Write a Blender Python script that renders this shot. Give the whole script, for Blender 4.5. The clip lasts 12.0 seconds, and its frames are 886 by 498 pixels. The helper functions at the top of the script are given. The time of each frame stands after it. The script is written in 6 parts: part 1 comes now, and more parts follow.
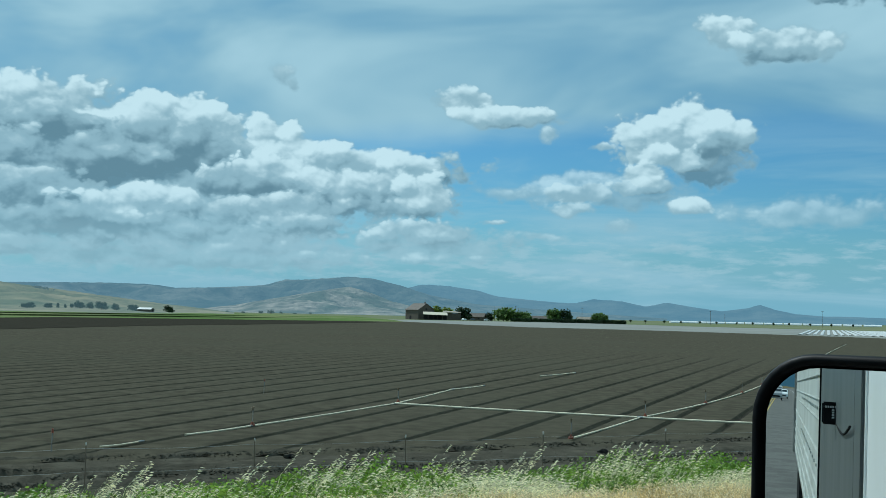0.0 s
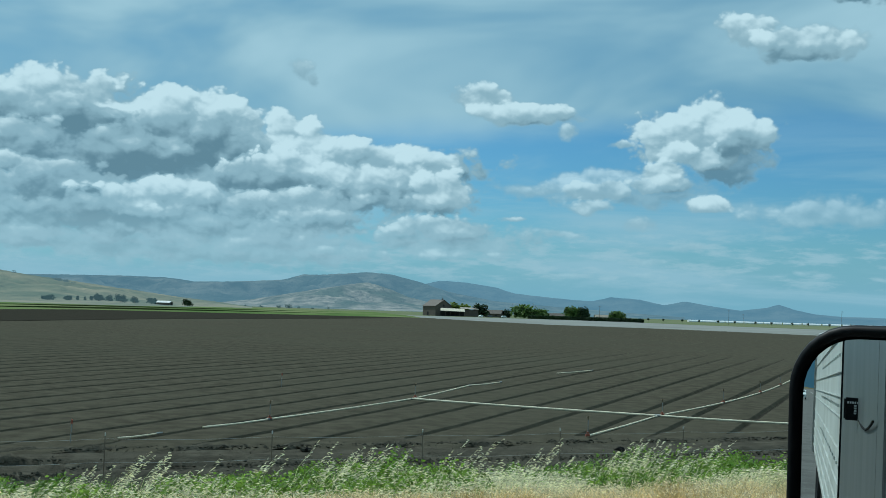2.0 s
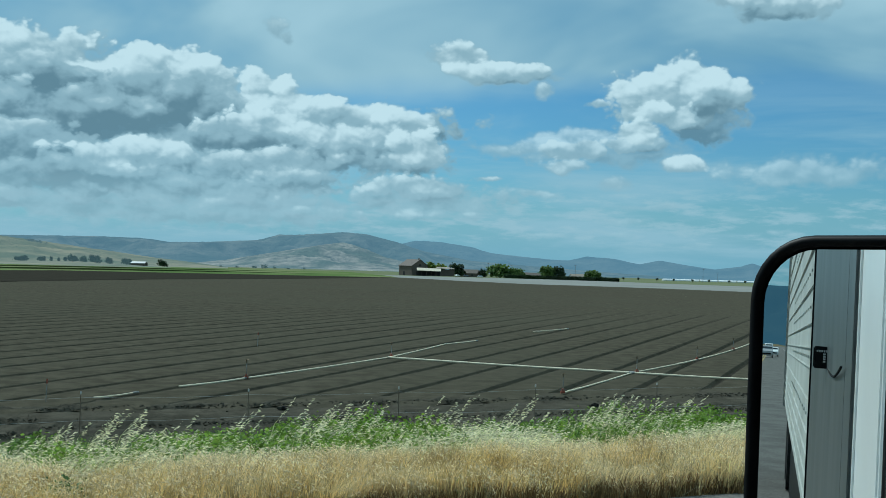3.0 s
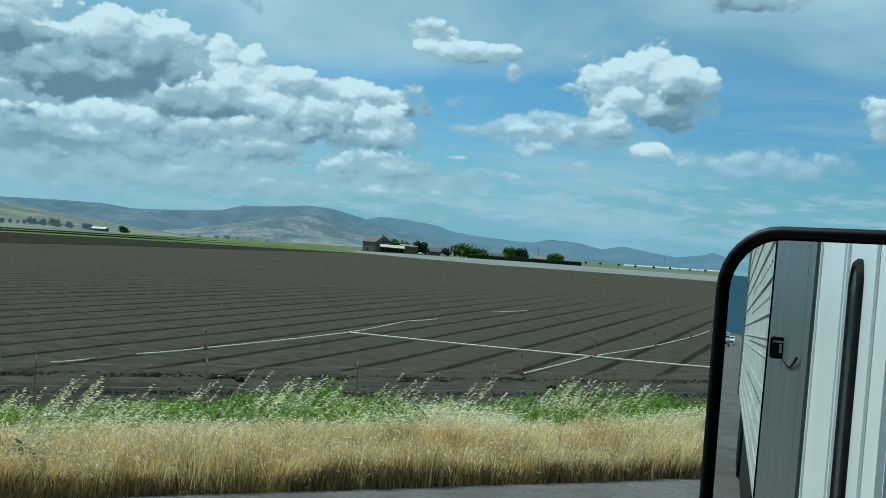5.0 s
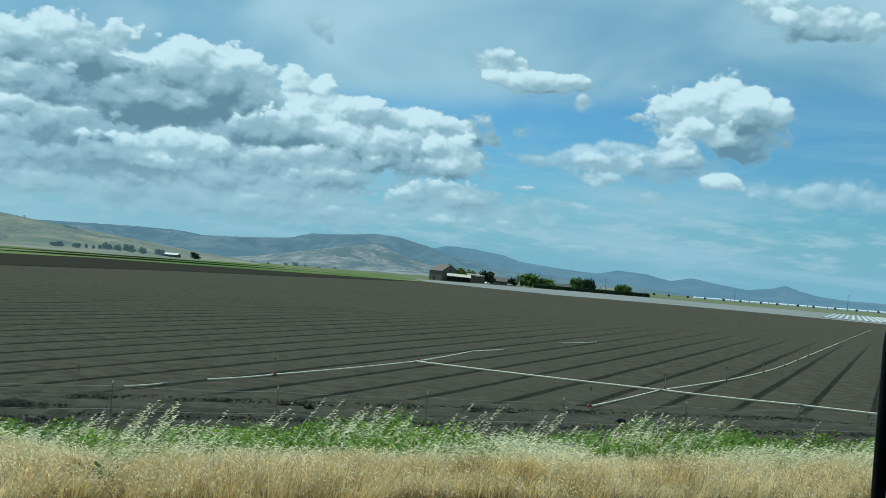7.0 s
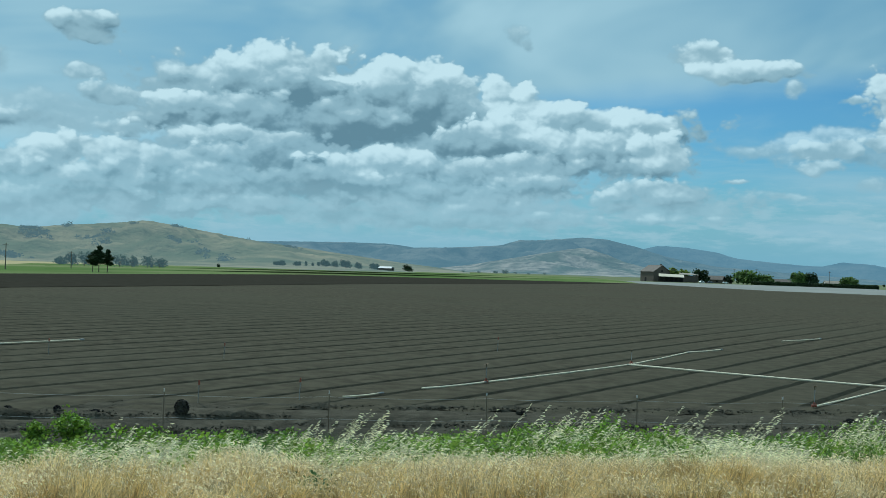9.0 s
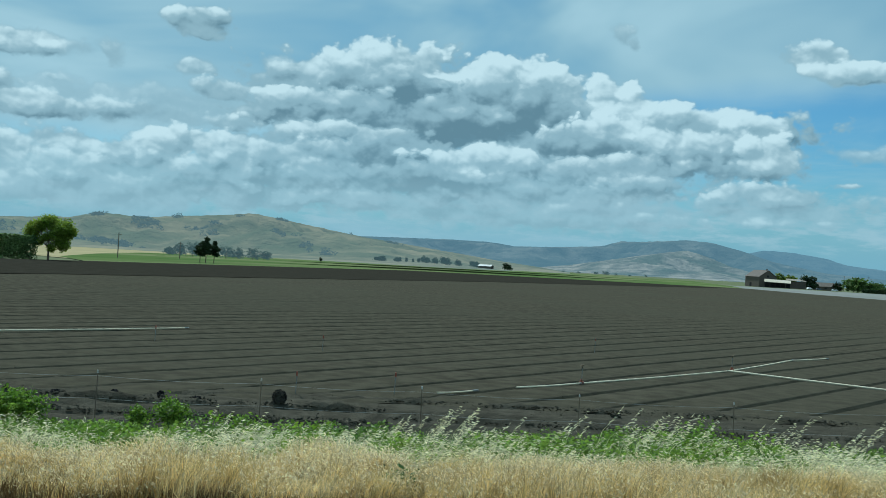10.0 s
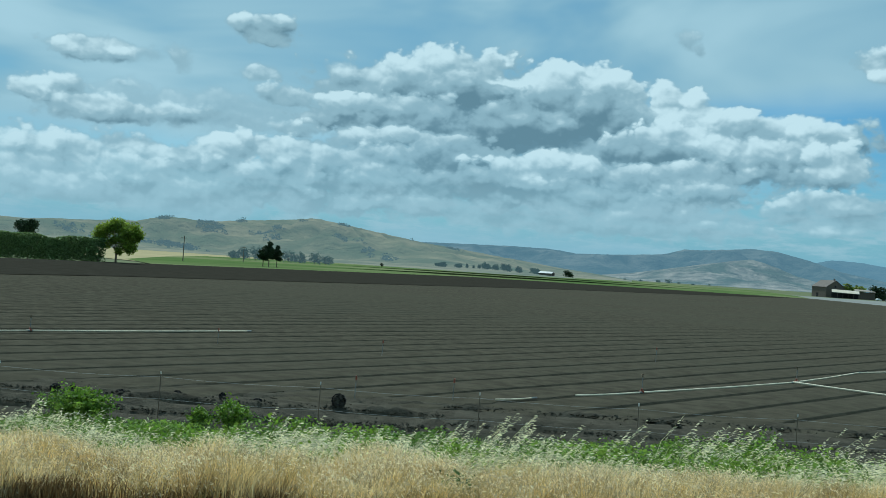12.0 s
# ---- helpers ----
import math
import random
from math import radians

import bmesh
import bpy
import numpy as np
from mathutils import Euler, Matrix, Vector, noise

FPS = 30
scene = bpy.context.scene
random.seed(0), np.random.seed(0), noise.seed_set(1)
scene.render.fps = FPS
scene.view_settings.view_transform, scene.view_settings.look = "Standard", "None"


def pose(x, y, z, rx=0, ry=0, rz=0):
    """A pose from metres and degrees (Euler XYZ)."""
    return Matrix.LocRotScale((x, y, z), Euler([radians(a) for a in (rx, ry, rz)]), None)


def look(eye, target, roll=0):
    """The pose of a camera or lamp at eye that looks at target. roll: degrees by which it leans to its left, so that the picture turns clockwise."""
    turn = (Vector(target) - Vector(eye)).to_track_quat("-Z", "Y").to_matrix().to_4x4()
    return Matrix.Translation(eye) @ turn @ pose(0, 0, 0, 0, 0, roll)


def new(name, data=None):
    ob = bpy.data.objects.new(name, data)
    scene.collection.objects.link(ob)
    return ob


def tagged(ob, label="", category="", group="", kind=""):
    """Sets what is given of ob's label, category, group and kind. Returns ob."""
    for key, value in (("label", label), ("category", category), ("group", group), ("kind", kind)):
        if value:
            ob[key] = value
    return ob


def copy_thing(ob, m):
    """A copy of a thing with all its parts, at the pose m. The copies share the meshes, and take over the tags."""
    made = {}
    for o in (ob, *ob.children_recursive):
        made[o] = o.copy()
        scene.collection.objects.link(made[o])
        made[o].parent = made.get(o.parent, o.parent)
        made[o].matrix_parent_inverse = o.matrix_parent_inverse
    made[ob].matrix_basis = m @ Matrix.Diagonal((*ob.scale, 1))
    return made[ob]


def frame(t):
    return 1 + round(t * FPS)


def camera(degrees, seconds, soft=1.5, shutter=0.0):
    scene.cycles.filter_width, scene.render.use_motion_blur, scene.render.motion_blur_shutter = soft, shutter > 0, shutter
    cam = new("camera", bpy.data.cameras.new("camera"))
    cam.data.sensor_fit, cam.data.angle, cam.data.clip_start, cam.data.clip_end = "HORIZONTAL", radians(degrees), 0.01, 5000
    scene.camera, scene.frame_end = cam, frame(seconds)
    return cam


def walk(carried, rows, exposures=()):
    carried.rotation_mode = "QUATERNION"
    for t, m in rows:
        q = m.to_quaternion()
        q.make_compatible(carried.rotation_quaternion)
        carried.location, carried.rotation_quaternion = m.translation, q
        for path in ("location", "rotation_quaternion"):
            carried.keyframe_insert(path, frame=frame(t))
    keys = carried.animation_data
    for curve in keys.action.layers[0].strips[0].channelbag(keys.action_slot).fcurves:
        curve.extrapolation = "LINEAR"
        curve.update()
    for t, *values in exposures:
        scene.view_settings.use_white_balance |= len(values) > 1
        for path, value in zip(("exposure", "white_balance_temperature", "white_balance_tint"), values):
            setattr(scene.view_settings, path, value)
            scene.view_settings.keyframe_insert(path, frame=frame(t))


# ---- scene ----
# the cab of a truck at the roadside: the camera looks out of its side window
cam = camera(45.3, 12.0, soft=0.6)
PATH = [
    (0, pose(-0.221, -0.000, 4.241, 93.55, -1.20, -2.10)),
    (0.5, pose(-0.240, -0.000, 4.241, 94.21, -1.10, -1.45)),
    (1, pose(-0.253, -0.000, 4.247, 94.50, -0.98, -0.57)),
    (1.5, pose(-0.248, -0.000, 4.242, 94.33, -1.36, -0.02)),
    (2, pose(-0.236, -0.000, 4.218, 93.33, -1.81, -1.17)),
    (2.5, pose(-0.224, -0.000, 4.195, 91.81, -1.27, -2.58)),
    (4.5, pose(-0.237, -0.000, 4.171, 90.54, -3.08, -1.36)),
    (5, pose(-0.231, -0.000, 4.180, 90.11, -3.84, -4.42)),
    (5.5, pose(-0.283, -0.000, 4.177, 90.70, -4.87, -3.84)),
    (6, pose(-0.287, -0.000, 4.191, 90.82, -4.97, -3.00)),
    (6.5, pose(-0.293, -0.000, 4.186, 91.08, -4.78, -2.37)),
    (7, pose(-0.308, -0.000, 4.192, 91.43, -4.53, -0.83)),
    (9, pose(-0.170, 0.000, 4.200, 91.10, -1.86, 10.46)),
    (9.5, pose(-0.120, 0.000, 4.200, 90.81, -3.00, 13.25)),
    (10, pose(-0.090, 0.000, 4.200, 90.76, -3.33, 15.84)),
    (10.5, pose(-0.070, 0.000, 4.200, 90.61, -3.79, 17.81)),
    (11, pose(-0.060, 0.000, 4.200, 90.50, -4.16, 19.19)),
    (11.5, pose(-0.060, 0.000, 4.200, 90.59, -4.32, 19.91)),
    (12, pose(-0.060, 0.000, 4.200, 90.89, -3.92, 19.12)),
]
walk(cam, PATH, [(0, -0.02, 5600, -2), (1, -0.04, 5600, -2), (2.2, -0.08, 5600, -2), (4.5, -0.02, 5600, -2), (7, 0.03, 5600, -2), (9, -0.04, 5600, -2), (12, -0.04, 5600, -2)])

# ---- light ----
SUN_AZ, SUN_EL = -42.0, 50.0
sun = new("sun", bpy.data.lights.new("sun", "SUN"))
sun.data.energy, sun.data.angle, sun.data.color = 3.9, radians(0.6), (1.0, 0.95, 0.87)
sun.matrix_world = look((0, 0, 300), (-300 * math.sin(radians(SUN_AZ)), -300 * math.cos(radians(SUN_AZ)), 300 - 300 * math.tan(radians(SUN_EL))))


class Nodes:
    """Short hand for a node tree."""

    def __init__(self, tree):
        self.t = tree

    def add(self, kind, ins=(), **sets):
        n = self.t.nodes.new(kind)
        for k, v in sets.items():
            setattr(n, k, v)
        for k, v in (ins.items() if isinstance(ins, dict) else enumerate(ins)):
            if isinstance(v, bpy.types.NodeSocket):
                self.t.links.new(v, n.inputs[k])
            elif v is not None:
                n.inputs[k].default_value = v
        return n

    def math(self, op, a, b=0.0, c=0.0, clamp=False):
        return self.add("ShaderNodeMath", (a, b, c), operation=op, use_clamp=clamp).outputs[0]

    def ramp(self, v, lo, hi, a=0.0, b=1.0):
        return self.add("ShaderNodeMapRange", {"Value": v, "From Min": lo, "From Max": hi, "To Min": a, "To Max": b}, interpolation_type="SMOOTHSTEP").outputs[0]

    def mix(self, f, a, b, blend="MIX"):
        n = self.add("ShaderNodeMix", data_type="RGBA", blend_type=blend)
        for k, v in ((0, f), (6, a), (7, b)):
            if isinstance(v, bpy.types.NodeSocket):
                self.t.links.new(v, n.inputs[k])
            else:
                n.inputs[k].default_value = v if k == 0 else (*v[:3], 1)
        return n.outputs[2]

    def noise(self, vec, scale, detail=4.0, rough=0.55, warp=0.0):
        return self.add("ShaderNodeTexNoise", {"Vector": vec, "Scale": scale, "Detail": detail, "Roughness": rough, "Distortion": warp}).outputs[0]

    def mapped(self, vec, scale=(1, 1, 1), loc=(0, 0, 0)):
        return self.add("ShaderNodeMapping", {"Vector": vec, "Scale": scale, "Location": loc}).outputs[0]


# ---- sky: clear air, a high veil and heaps of cumulus, by azimuth and elevation in degrees ----
CLOUDS_A = [(23.6, 16.6, 2.12, 0.9, 0.42, 0.9), (17.1, 15.0, 1.82, 0.85, 0.64, 0.95), (20.0, 14.2, 2.73, 0.85, 0.62, 0.95), (21.9, 13.9, 0.61, 0.76, 0.58, 0.6),
            (19.1, 13.6, 1.82, 0.45, 0.42, 0.8), (-6.7, 12.5, 0.67, 0.61, 0.58, 0.6), (-6.3, 12.0, 0.39, 0.39, 0.52, 0.6), (-29.7, 11.7, 1.97, 0.73, 0.56, 0.95),
            (3.0, 11.4, 1.67, 0.73, 0.64, 0.9), (5.3, 10.7, 2.73, 0.67, 0.64, 0.95), (7.2, 10.7, 1.06, 0.48, 0.6, 0.8), (-19.7, 10.5, 2.88, 1.27, 0.66, 0.98),
            (-14.0, 10.0, 2.42, 1.36, 0.68, 0.98), (14.9, 9.4, 3.0, 1.9, 0.58, 0.98), (12.9, 9.9, 2.0, 1.15, 0.70, 0.98), (15.2, 10.5, 2.5, 1.1, 0.72, 0.98), (-38.2, 9.9, 2.42, 0.73, 0.6, 0.9), (-33.7, 9.9, 1.06, 0.73, 0.63, 0.65)]
CLOUDS_B = [(-22.9, 9.8, 2.27, 1.06, 0.62, 0.95), (-25.0, 9.8, 1.52, 0.67, 0.6, 0.7), (-11.0, 9.8, 1.82, 1.36, 0.68, 0.98), (-36.0, 9.7, 1.52, 0.36, 0.6, 0.5),
            (7.6, 9.8, 0.55, 0.5, 0.70, 0.7), (17.2, 9.8, 1.6, 0.85, 0.66, 0.95), (-29.6, 9.5, 1.21, 0.55, 0.6, 0.75), (-19.2, 9.3, 3.33, 1.15, 0.4, 0.95),
            (-7.8, 9.2, 1.21, 1.06, 0.72, 0.98), (10.5, 9.1, 0.85, 0.24, 0.64, 0.8), (-62, 9, 5, 1.6, 0.6, 0.9), (100, 9, 8, 2.5, 0.6, 0.9),
            (-9.6, 8.7, 1.36, 1.21, 0.56, 0.95), (15.9, 8.3, 2.1, 1.7, 0.42, 0.75), (-6.1, 8.5, 1.82, 1.06, 0.66, 0.98), (-12.4, 8.4, 3.48, 1.45, 0.4, 0.95)]
CLOUDS_C = [(-28.2, 8.3, 1.82, 0.67, 0.6, 0.85), (-1.8, 8.2, 2.73, 0.79, 0.66, 0.95), (-36.6, 8.2, 0.61, 0.21, 0.6, 0.5), (-25.3, 8.2, 1.67, 0.61, 0.66, 0.9),
            (13.9, 8.5, 1.8, 0.8, 0.66, 0.97), (-4.3, 8.0, 2.42, 1.06, 0.62, 0.96), (-0.1, 8.0, 1.52, 0.67, 0.66, 0.9), (-20.9, 8.0, 3.03, 1.06, 0.52, 0.9),
            (34.0, 8.0, 6.0, 2.0, 0.55, 0.9), (150, 8, 10, 2.5, 0.6, 0.9), (-120, 8, 9, 2.5, 0.6, 0.9), (12.6, 7.6, 1.7, 0.7, 0.66, 0.95),
            (-16.0, 7.5, 3.79, 1.36, 0.4, 0.95), (-39.7, 7.5, 2.12, 0.76, 0.62, 0.95), (12.6, 7.0, 2.6, 0.55, 0.58, 0.85), (-6.9, 7.0, 3.64, 1.36, 0.6, 0.95)]
CLOUDS_D = [(-33.3, 7.0, 2.42, 0.61, 0.58, 0.75), (60, 7, 8, 1.8, 0.6, 0.9), (-2.9, 6.9, 3.64, 0.97, 0.6, 0.95), (27.2, 8.2, 1.8, 1.15, 0.62, 0.95),
            (-37.5, 6.8, 3.33, 0.76, 0.58, 0.9), (-30.4, 6.8, 1.82, 0.45, 0.55, 0.5), (-27.6, 6.7, 1.52, 0.55, 0.58, 0.75), (6.3, 6.7, 3.94, 0.48, 0.6, 0.5),
            (-9.3, 6.6, 3.03, 1.06, 0.44, 0.9), (-21.4, 6.6, 5.15, 0.61, 0.6, 0.8), (9.2, 6.6, 1.9, 0.62, 0.64, 0.8), (0.8, 6.4, 2.12, 1.0, 0.66, 0.95),
            (15.1, 6.1, 1.35, 0.5, 0.66, 0.9), (-50.0, 6.0, 7.0, 2.0, 0.55, 0.9), (-20.8, 5.9, 1.82, 0.76, 0.6, 0.9), (-1.4, 5.8, 3.64, 0.55, 0.5, 0.85)]
CLOUDS_E = [(8.9, 5.8, 1.45, 0.39, 0.66, 0.75), (-30.2, 5.6, 2.12, 0.76, 0.66, 0.95), (21.1, 5.6, 4.54, 0.85, 0.7, 0.4), (-18.3, 5.5, 3.94, 1.52, 0.38, 0.9),
            (-13.1, 5.5, 4.54, 1.06, 0.6, 0.9), (-7.1, 5.5, 4.85, 0.79, 0.55, 0.9), (-23.8, 5.4, 2.73, 0.91, 0.6, 0.9), (-27.4, 5.3, 3.03, 1.06, 0.6, 0.9),
            (-35.7, 5.1, 2.73, 0.76, 0.62, 0.9), (11.6, 5.0, 1.06, 0.39, 0.62, 0.55), (4.6, 5.0, 0.97, 0.18, 0.66, 0.85), (-5.3, 4.9, 2.73, 0.48, 0.6, 0.8),
            (-32.3, 4.8, 3.64, 0.91, 0.55, 0.9), (-39.2, 4.6, 3.33, 0.91, 0.64, 0.92), (1.2, 4.4, 3.64, 0.73, 0.58, 0.9), (-17.6, 4.3, 4.85, 1.06, 0.42, 0.8)]
CLOUDS_F = [(-22.5, 4.3, 3.03, 1.06, 0.46, 0.8), (7.2, 4.3, 1.21, 0.24, 0.6, 0.5), (-11.5, 4.2, 4.24, 0.79, 0.5, 0.75), (-1.5, 4.1, 1.82, 0.39, 0.55, 0.6),
            (-29.1, 4.1, 4.24, 0.91, 0.52, 0.8), (-7.0, 4.0, 3.64, 0.61, 0.5, 0.6), (13.3, 3.7, 1.82, 0.24, 0.6, 0.4), (-37.5, 3.5, 5.45, 1.06, 0.54, 0.8),
            (-7.9, 3.4, 4.54, 0.42, 0.5, 0.5), (-20.6, 3.1, 4.54, 0.55, 0.5, 0.5), (1.6, 3.0, 3.94, 0.3, 0.55, 0.45), (-4.2, 3.0, 1.36, 0.24, 0.62, 0.5),
            (12.1, 3.0, 1.52, 0.21, 0.62, 0.45), (-32.5, 2.9, 6.06, 0.76, 0.54, 0.55), (-1.8, 2.9, 1.21, 0.21, 0.62, 0.5), (1.0, 2.9, 1.82, 0.24, 0.6, 0.45)]
CLOUDS_G = [(-4.6, 2.8, 3.94, 0.36, 0.5, 0.45), (-39.4, 2.6, 3.64, 0.91, 0.54, 0.65), (19.8, 2.5, 0.48, 0.21, 0.66, 0.6), (10.7, 2.3, 1.82, 0.18, 0.6, 0.4),
            (7.8, 2.0, 1.21, 0.18, 0.64, 0.45)]
CLOUDS_BACK = [(-17.9, 8.2, 10.0, 2.88, 0.42, 0.9), (-6.3, 6.9, 10.0, 2.27, 0.46, 0.9), (-13.1, 4.9, 12.73, 1.82, 0.46, 0.85), (-34.0, 3.7, 12.73, 2.12, 0.52, 0.8), (-23.1, 4.8, 7.88, 2.12, 0.46, 0.85), (-32.8, 7.3, 10.0, 1.21, 0.55, 0.35), (11.2, 6.8, 6.06, 1.09, 0.58, 0.5), (0.9, 3.8, 5.15, 1.03, 0.52, 0.7), (-12.0, 3.2, 12.73, 1.21, 0.5, 0.7),
               *[(a, e, 2.3, 1.25, 0.63, 0.96) for a, e in ((-20.5, 10.4), (-18.0, 10.3), (-16.0, 9.3), (-14.2, 9.6), (-12.3, 9.8), (-10.4, 9.4), (-9.4, 8.3), (-7.4, 8.6), (-5.2, 8.0), (-3.0, 7.7), (-0.9, 7.3), (13.4, 8.9))]]
CLOUDS = CLOUDS_BACK + CLOUDS_A + CLOUDS_B + CLOUDS_C + CLOUDS_D + CLOUDS_E + CLOUDS_F + CLOUDS_G      # azimuth, elevation, half width, half height, tone, cover; the far ones first


def cloud_puffs(n, p, detail=2.2, grain=0.5):
    """Billows of a heap cloud, about -0.5 to 0.5."""
    wob = n.add("ShaderNodeTexNoise", {"Vector": p, "Scale": 0.8, "Detail": 2.0}).outputs[1]
    off = n.add("ShaderNodeVectorMath", (wob, (0.5, 0.5, 0.5)), operation="SUBTRACT").outputs[0]
    q = n.add("ShaderNodeVectorMath", (off, (0.9, 0.6, 0.0), p), operation="MULTIPLY_ADD").outputs[0]
    puff = n.add("ShaderNodeTexVoronoi", {"Vector": n.mapped(q, (0.8, 1.1, 1)), "Scale": 0.68, "Detail": detail, "Roughness": 0.48, "Lacunarity": 2.5, "Smoothness": 0.35}, feature="SMOOTH_F1").outputs["Distance"]
    fine = n.noise(n.mapped(p, (0.8, 1.2, 1)), 1.1, 2.0 + detail, 0.5)
    return n.math("MULTIPLY_ADD", n.math("SUBTRACT", fine, 0.5), grain, n.math("MULTIPLY", n.math("SUBTRACT", 0.55, puff), 0.9))


def heap_group():
    """One heap laid before those already there."""
    g = bpy.data.node_groups.new("cloud_heap", "ShaderNodeTree")
    for k in ("Vector", "At", "Size"):
        g.interface.new_socket(k, in_out="INPUT", socket_type="NodeSocketVector")
    for k in ("Puff", "Relief", "Tone", "Full", "Depth", "Rough", "Soft", "Cover", "Light"):
        g.interface.new_socket(k, in_out="INPUT", socket_type="NodeSocketFloat")
    g.interface.new_socket("Vector", in_out="OUTPUT", socket_type="NodeSocketVector")
    for k in ("Cover", "Light"):
        g.interface.new_socket(k, in_out="OUTPUT", socket_type="NodeSocketFloat")
    n = Nodes(g)
    q, at, size, puff, relief, tone, full, depth, rough, soft, cover, light, _ = n.add("NodeGroupInput").outputs
    m = n.add("ShaderNodeVectorMath", (n.add("ShaderNodeVectorMath", (q, at), operation="SUBTRACT").outputs[0], size), operation="MULTIPLY").outputs[0]
    r = n.add("ShaderNodeVectorMath", (m,), operation="LENGTH").outputs["Value"]
    d = n.math("MULTIPLY_ADD", n.math("SUBTRACT", 1.0, r), depth, n.math("MULTIPLY", puff, rough))
    on = n.ramp(d, -0.12, soft, 0.0, full)
    up = n.add("ShaderNodeVectorMath", (m, (-0.09, 0.36, 0)), operation="DOT_PRODUCT").outputs["Value"]
    lit = n.math("ADD", n.math("ADD", up, tone), relief)
    light = n.add("ShaderNodeMix", {0: on, 2: light, 3: lit}, data_type="FLOAT").outputs[0]
    cover = n.math("MAXIMUM", cover, on)
    qx, qy, _ = n.add("ShaderNodeSeparateXYZ", (q,)).outputs
    q = n.add("ShaderNodeCombineXYZ", (qx, qy, light)).outputs[0]
    o = n.add("NodeGroupOutput")
    for k, v in enumerate((q, cover, light)):
        g.links.new(v, o.inputs[k])
    return g


def cloud_layers(n, p):
    """Lays one heap before the other; gives cover and light."""
    puff = cloud_puffs(n, p)

    def above(x, y):
        return n.add("ShaderNodeVectorMath", (p, (x, y, 0)), operation="ADD").outputs[0]

    coarse = n.math("SUBTRACT", cloud_puffs(n, p, 0.6, 0.5), cloud_puffs(n, above(-0.34, 0.62), 0.6, 0.5))
    fine = n.math("SUBTRACT", puff, cloud_puffs(n, above(-0.13, 0.24)))
    relief = n.math("MULTIPLY_ADD", coarse, 0.36, n.math("MULTIPLY", fine, 0.34))
    wob = n.add("ShaderNodeTexNoise", {"Vector": p, "Scale": 0.5, "Detail": 4.0, "Roughness": 0.55}).outputs[1]
    off = n.add("ShaderNodeVectorMath", (wob, (0.5, 0.5, 0.5)), operation="SUBTRACT").outputs[0]
    q = n.add("ShaderNodeVectorMath", (off, (2.2, 1.0, 0.0), p), operation="MULTIPLY_ADD").outputs[0]
    heap = heap_group()
    cover, light = 0.0, 0.5
    for a, e, ra, re, tone, full in CLOUDS:
        full = min(0.98, 0.30 + 0.72 * full)
        sets = (q, (a, e, 0), (0.8 / ra, 0.8 / re, 0.0), puff, relief, 0.56 + 1.6 * (tone - 0.57), full, min(1.5, 0.5 + 0.55 * re), min(0.85, 0.34 + 0.35 * re), 0.16 + 0.6 * (1.0 - full), cover, light)
        q, cover, light = n.add("ShaderNodeGroup", sets, node_tree=heap).outputs
    return cover, light


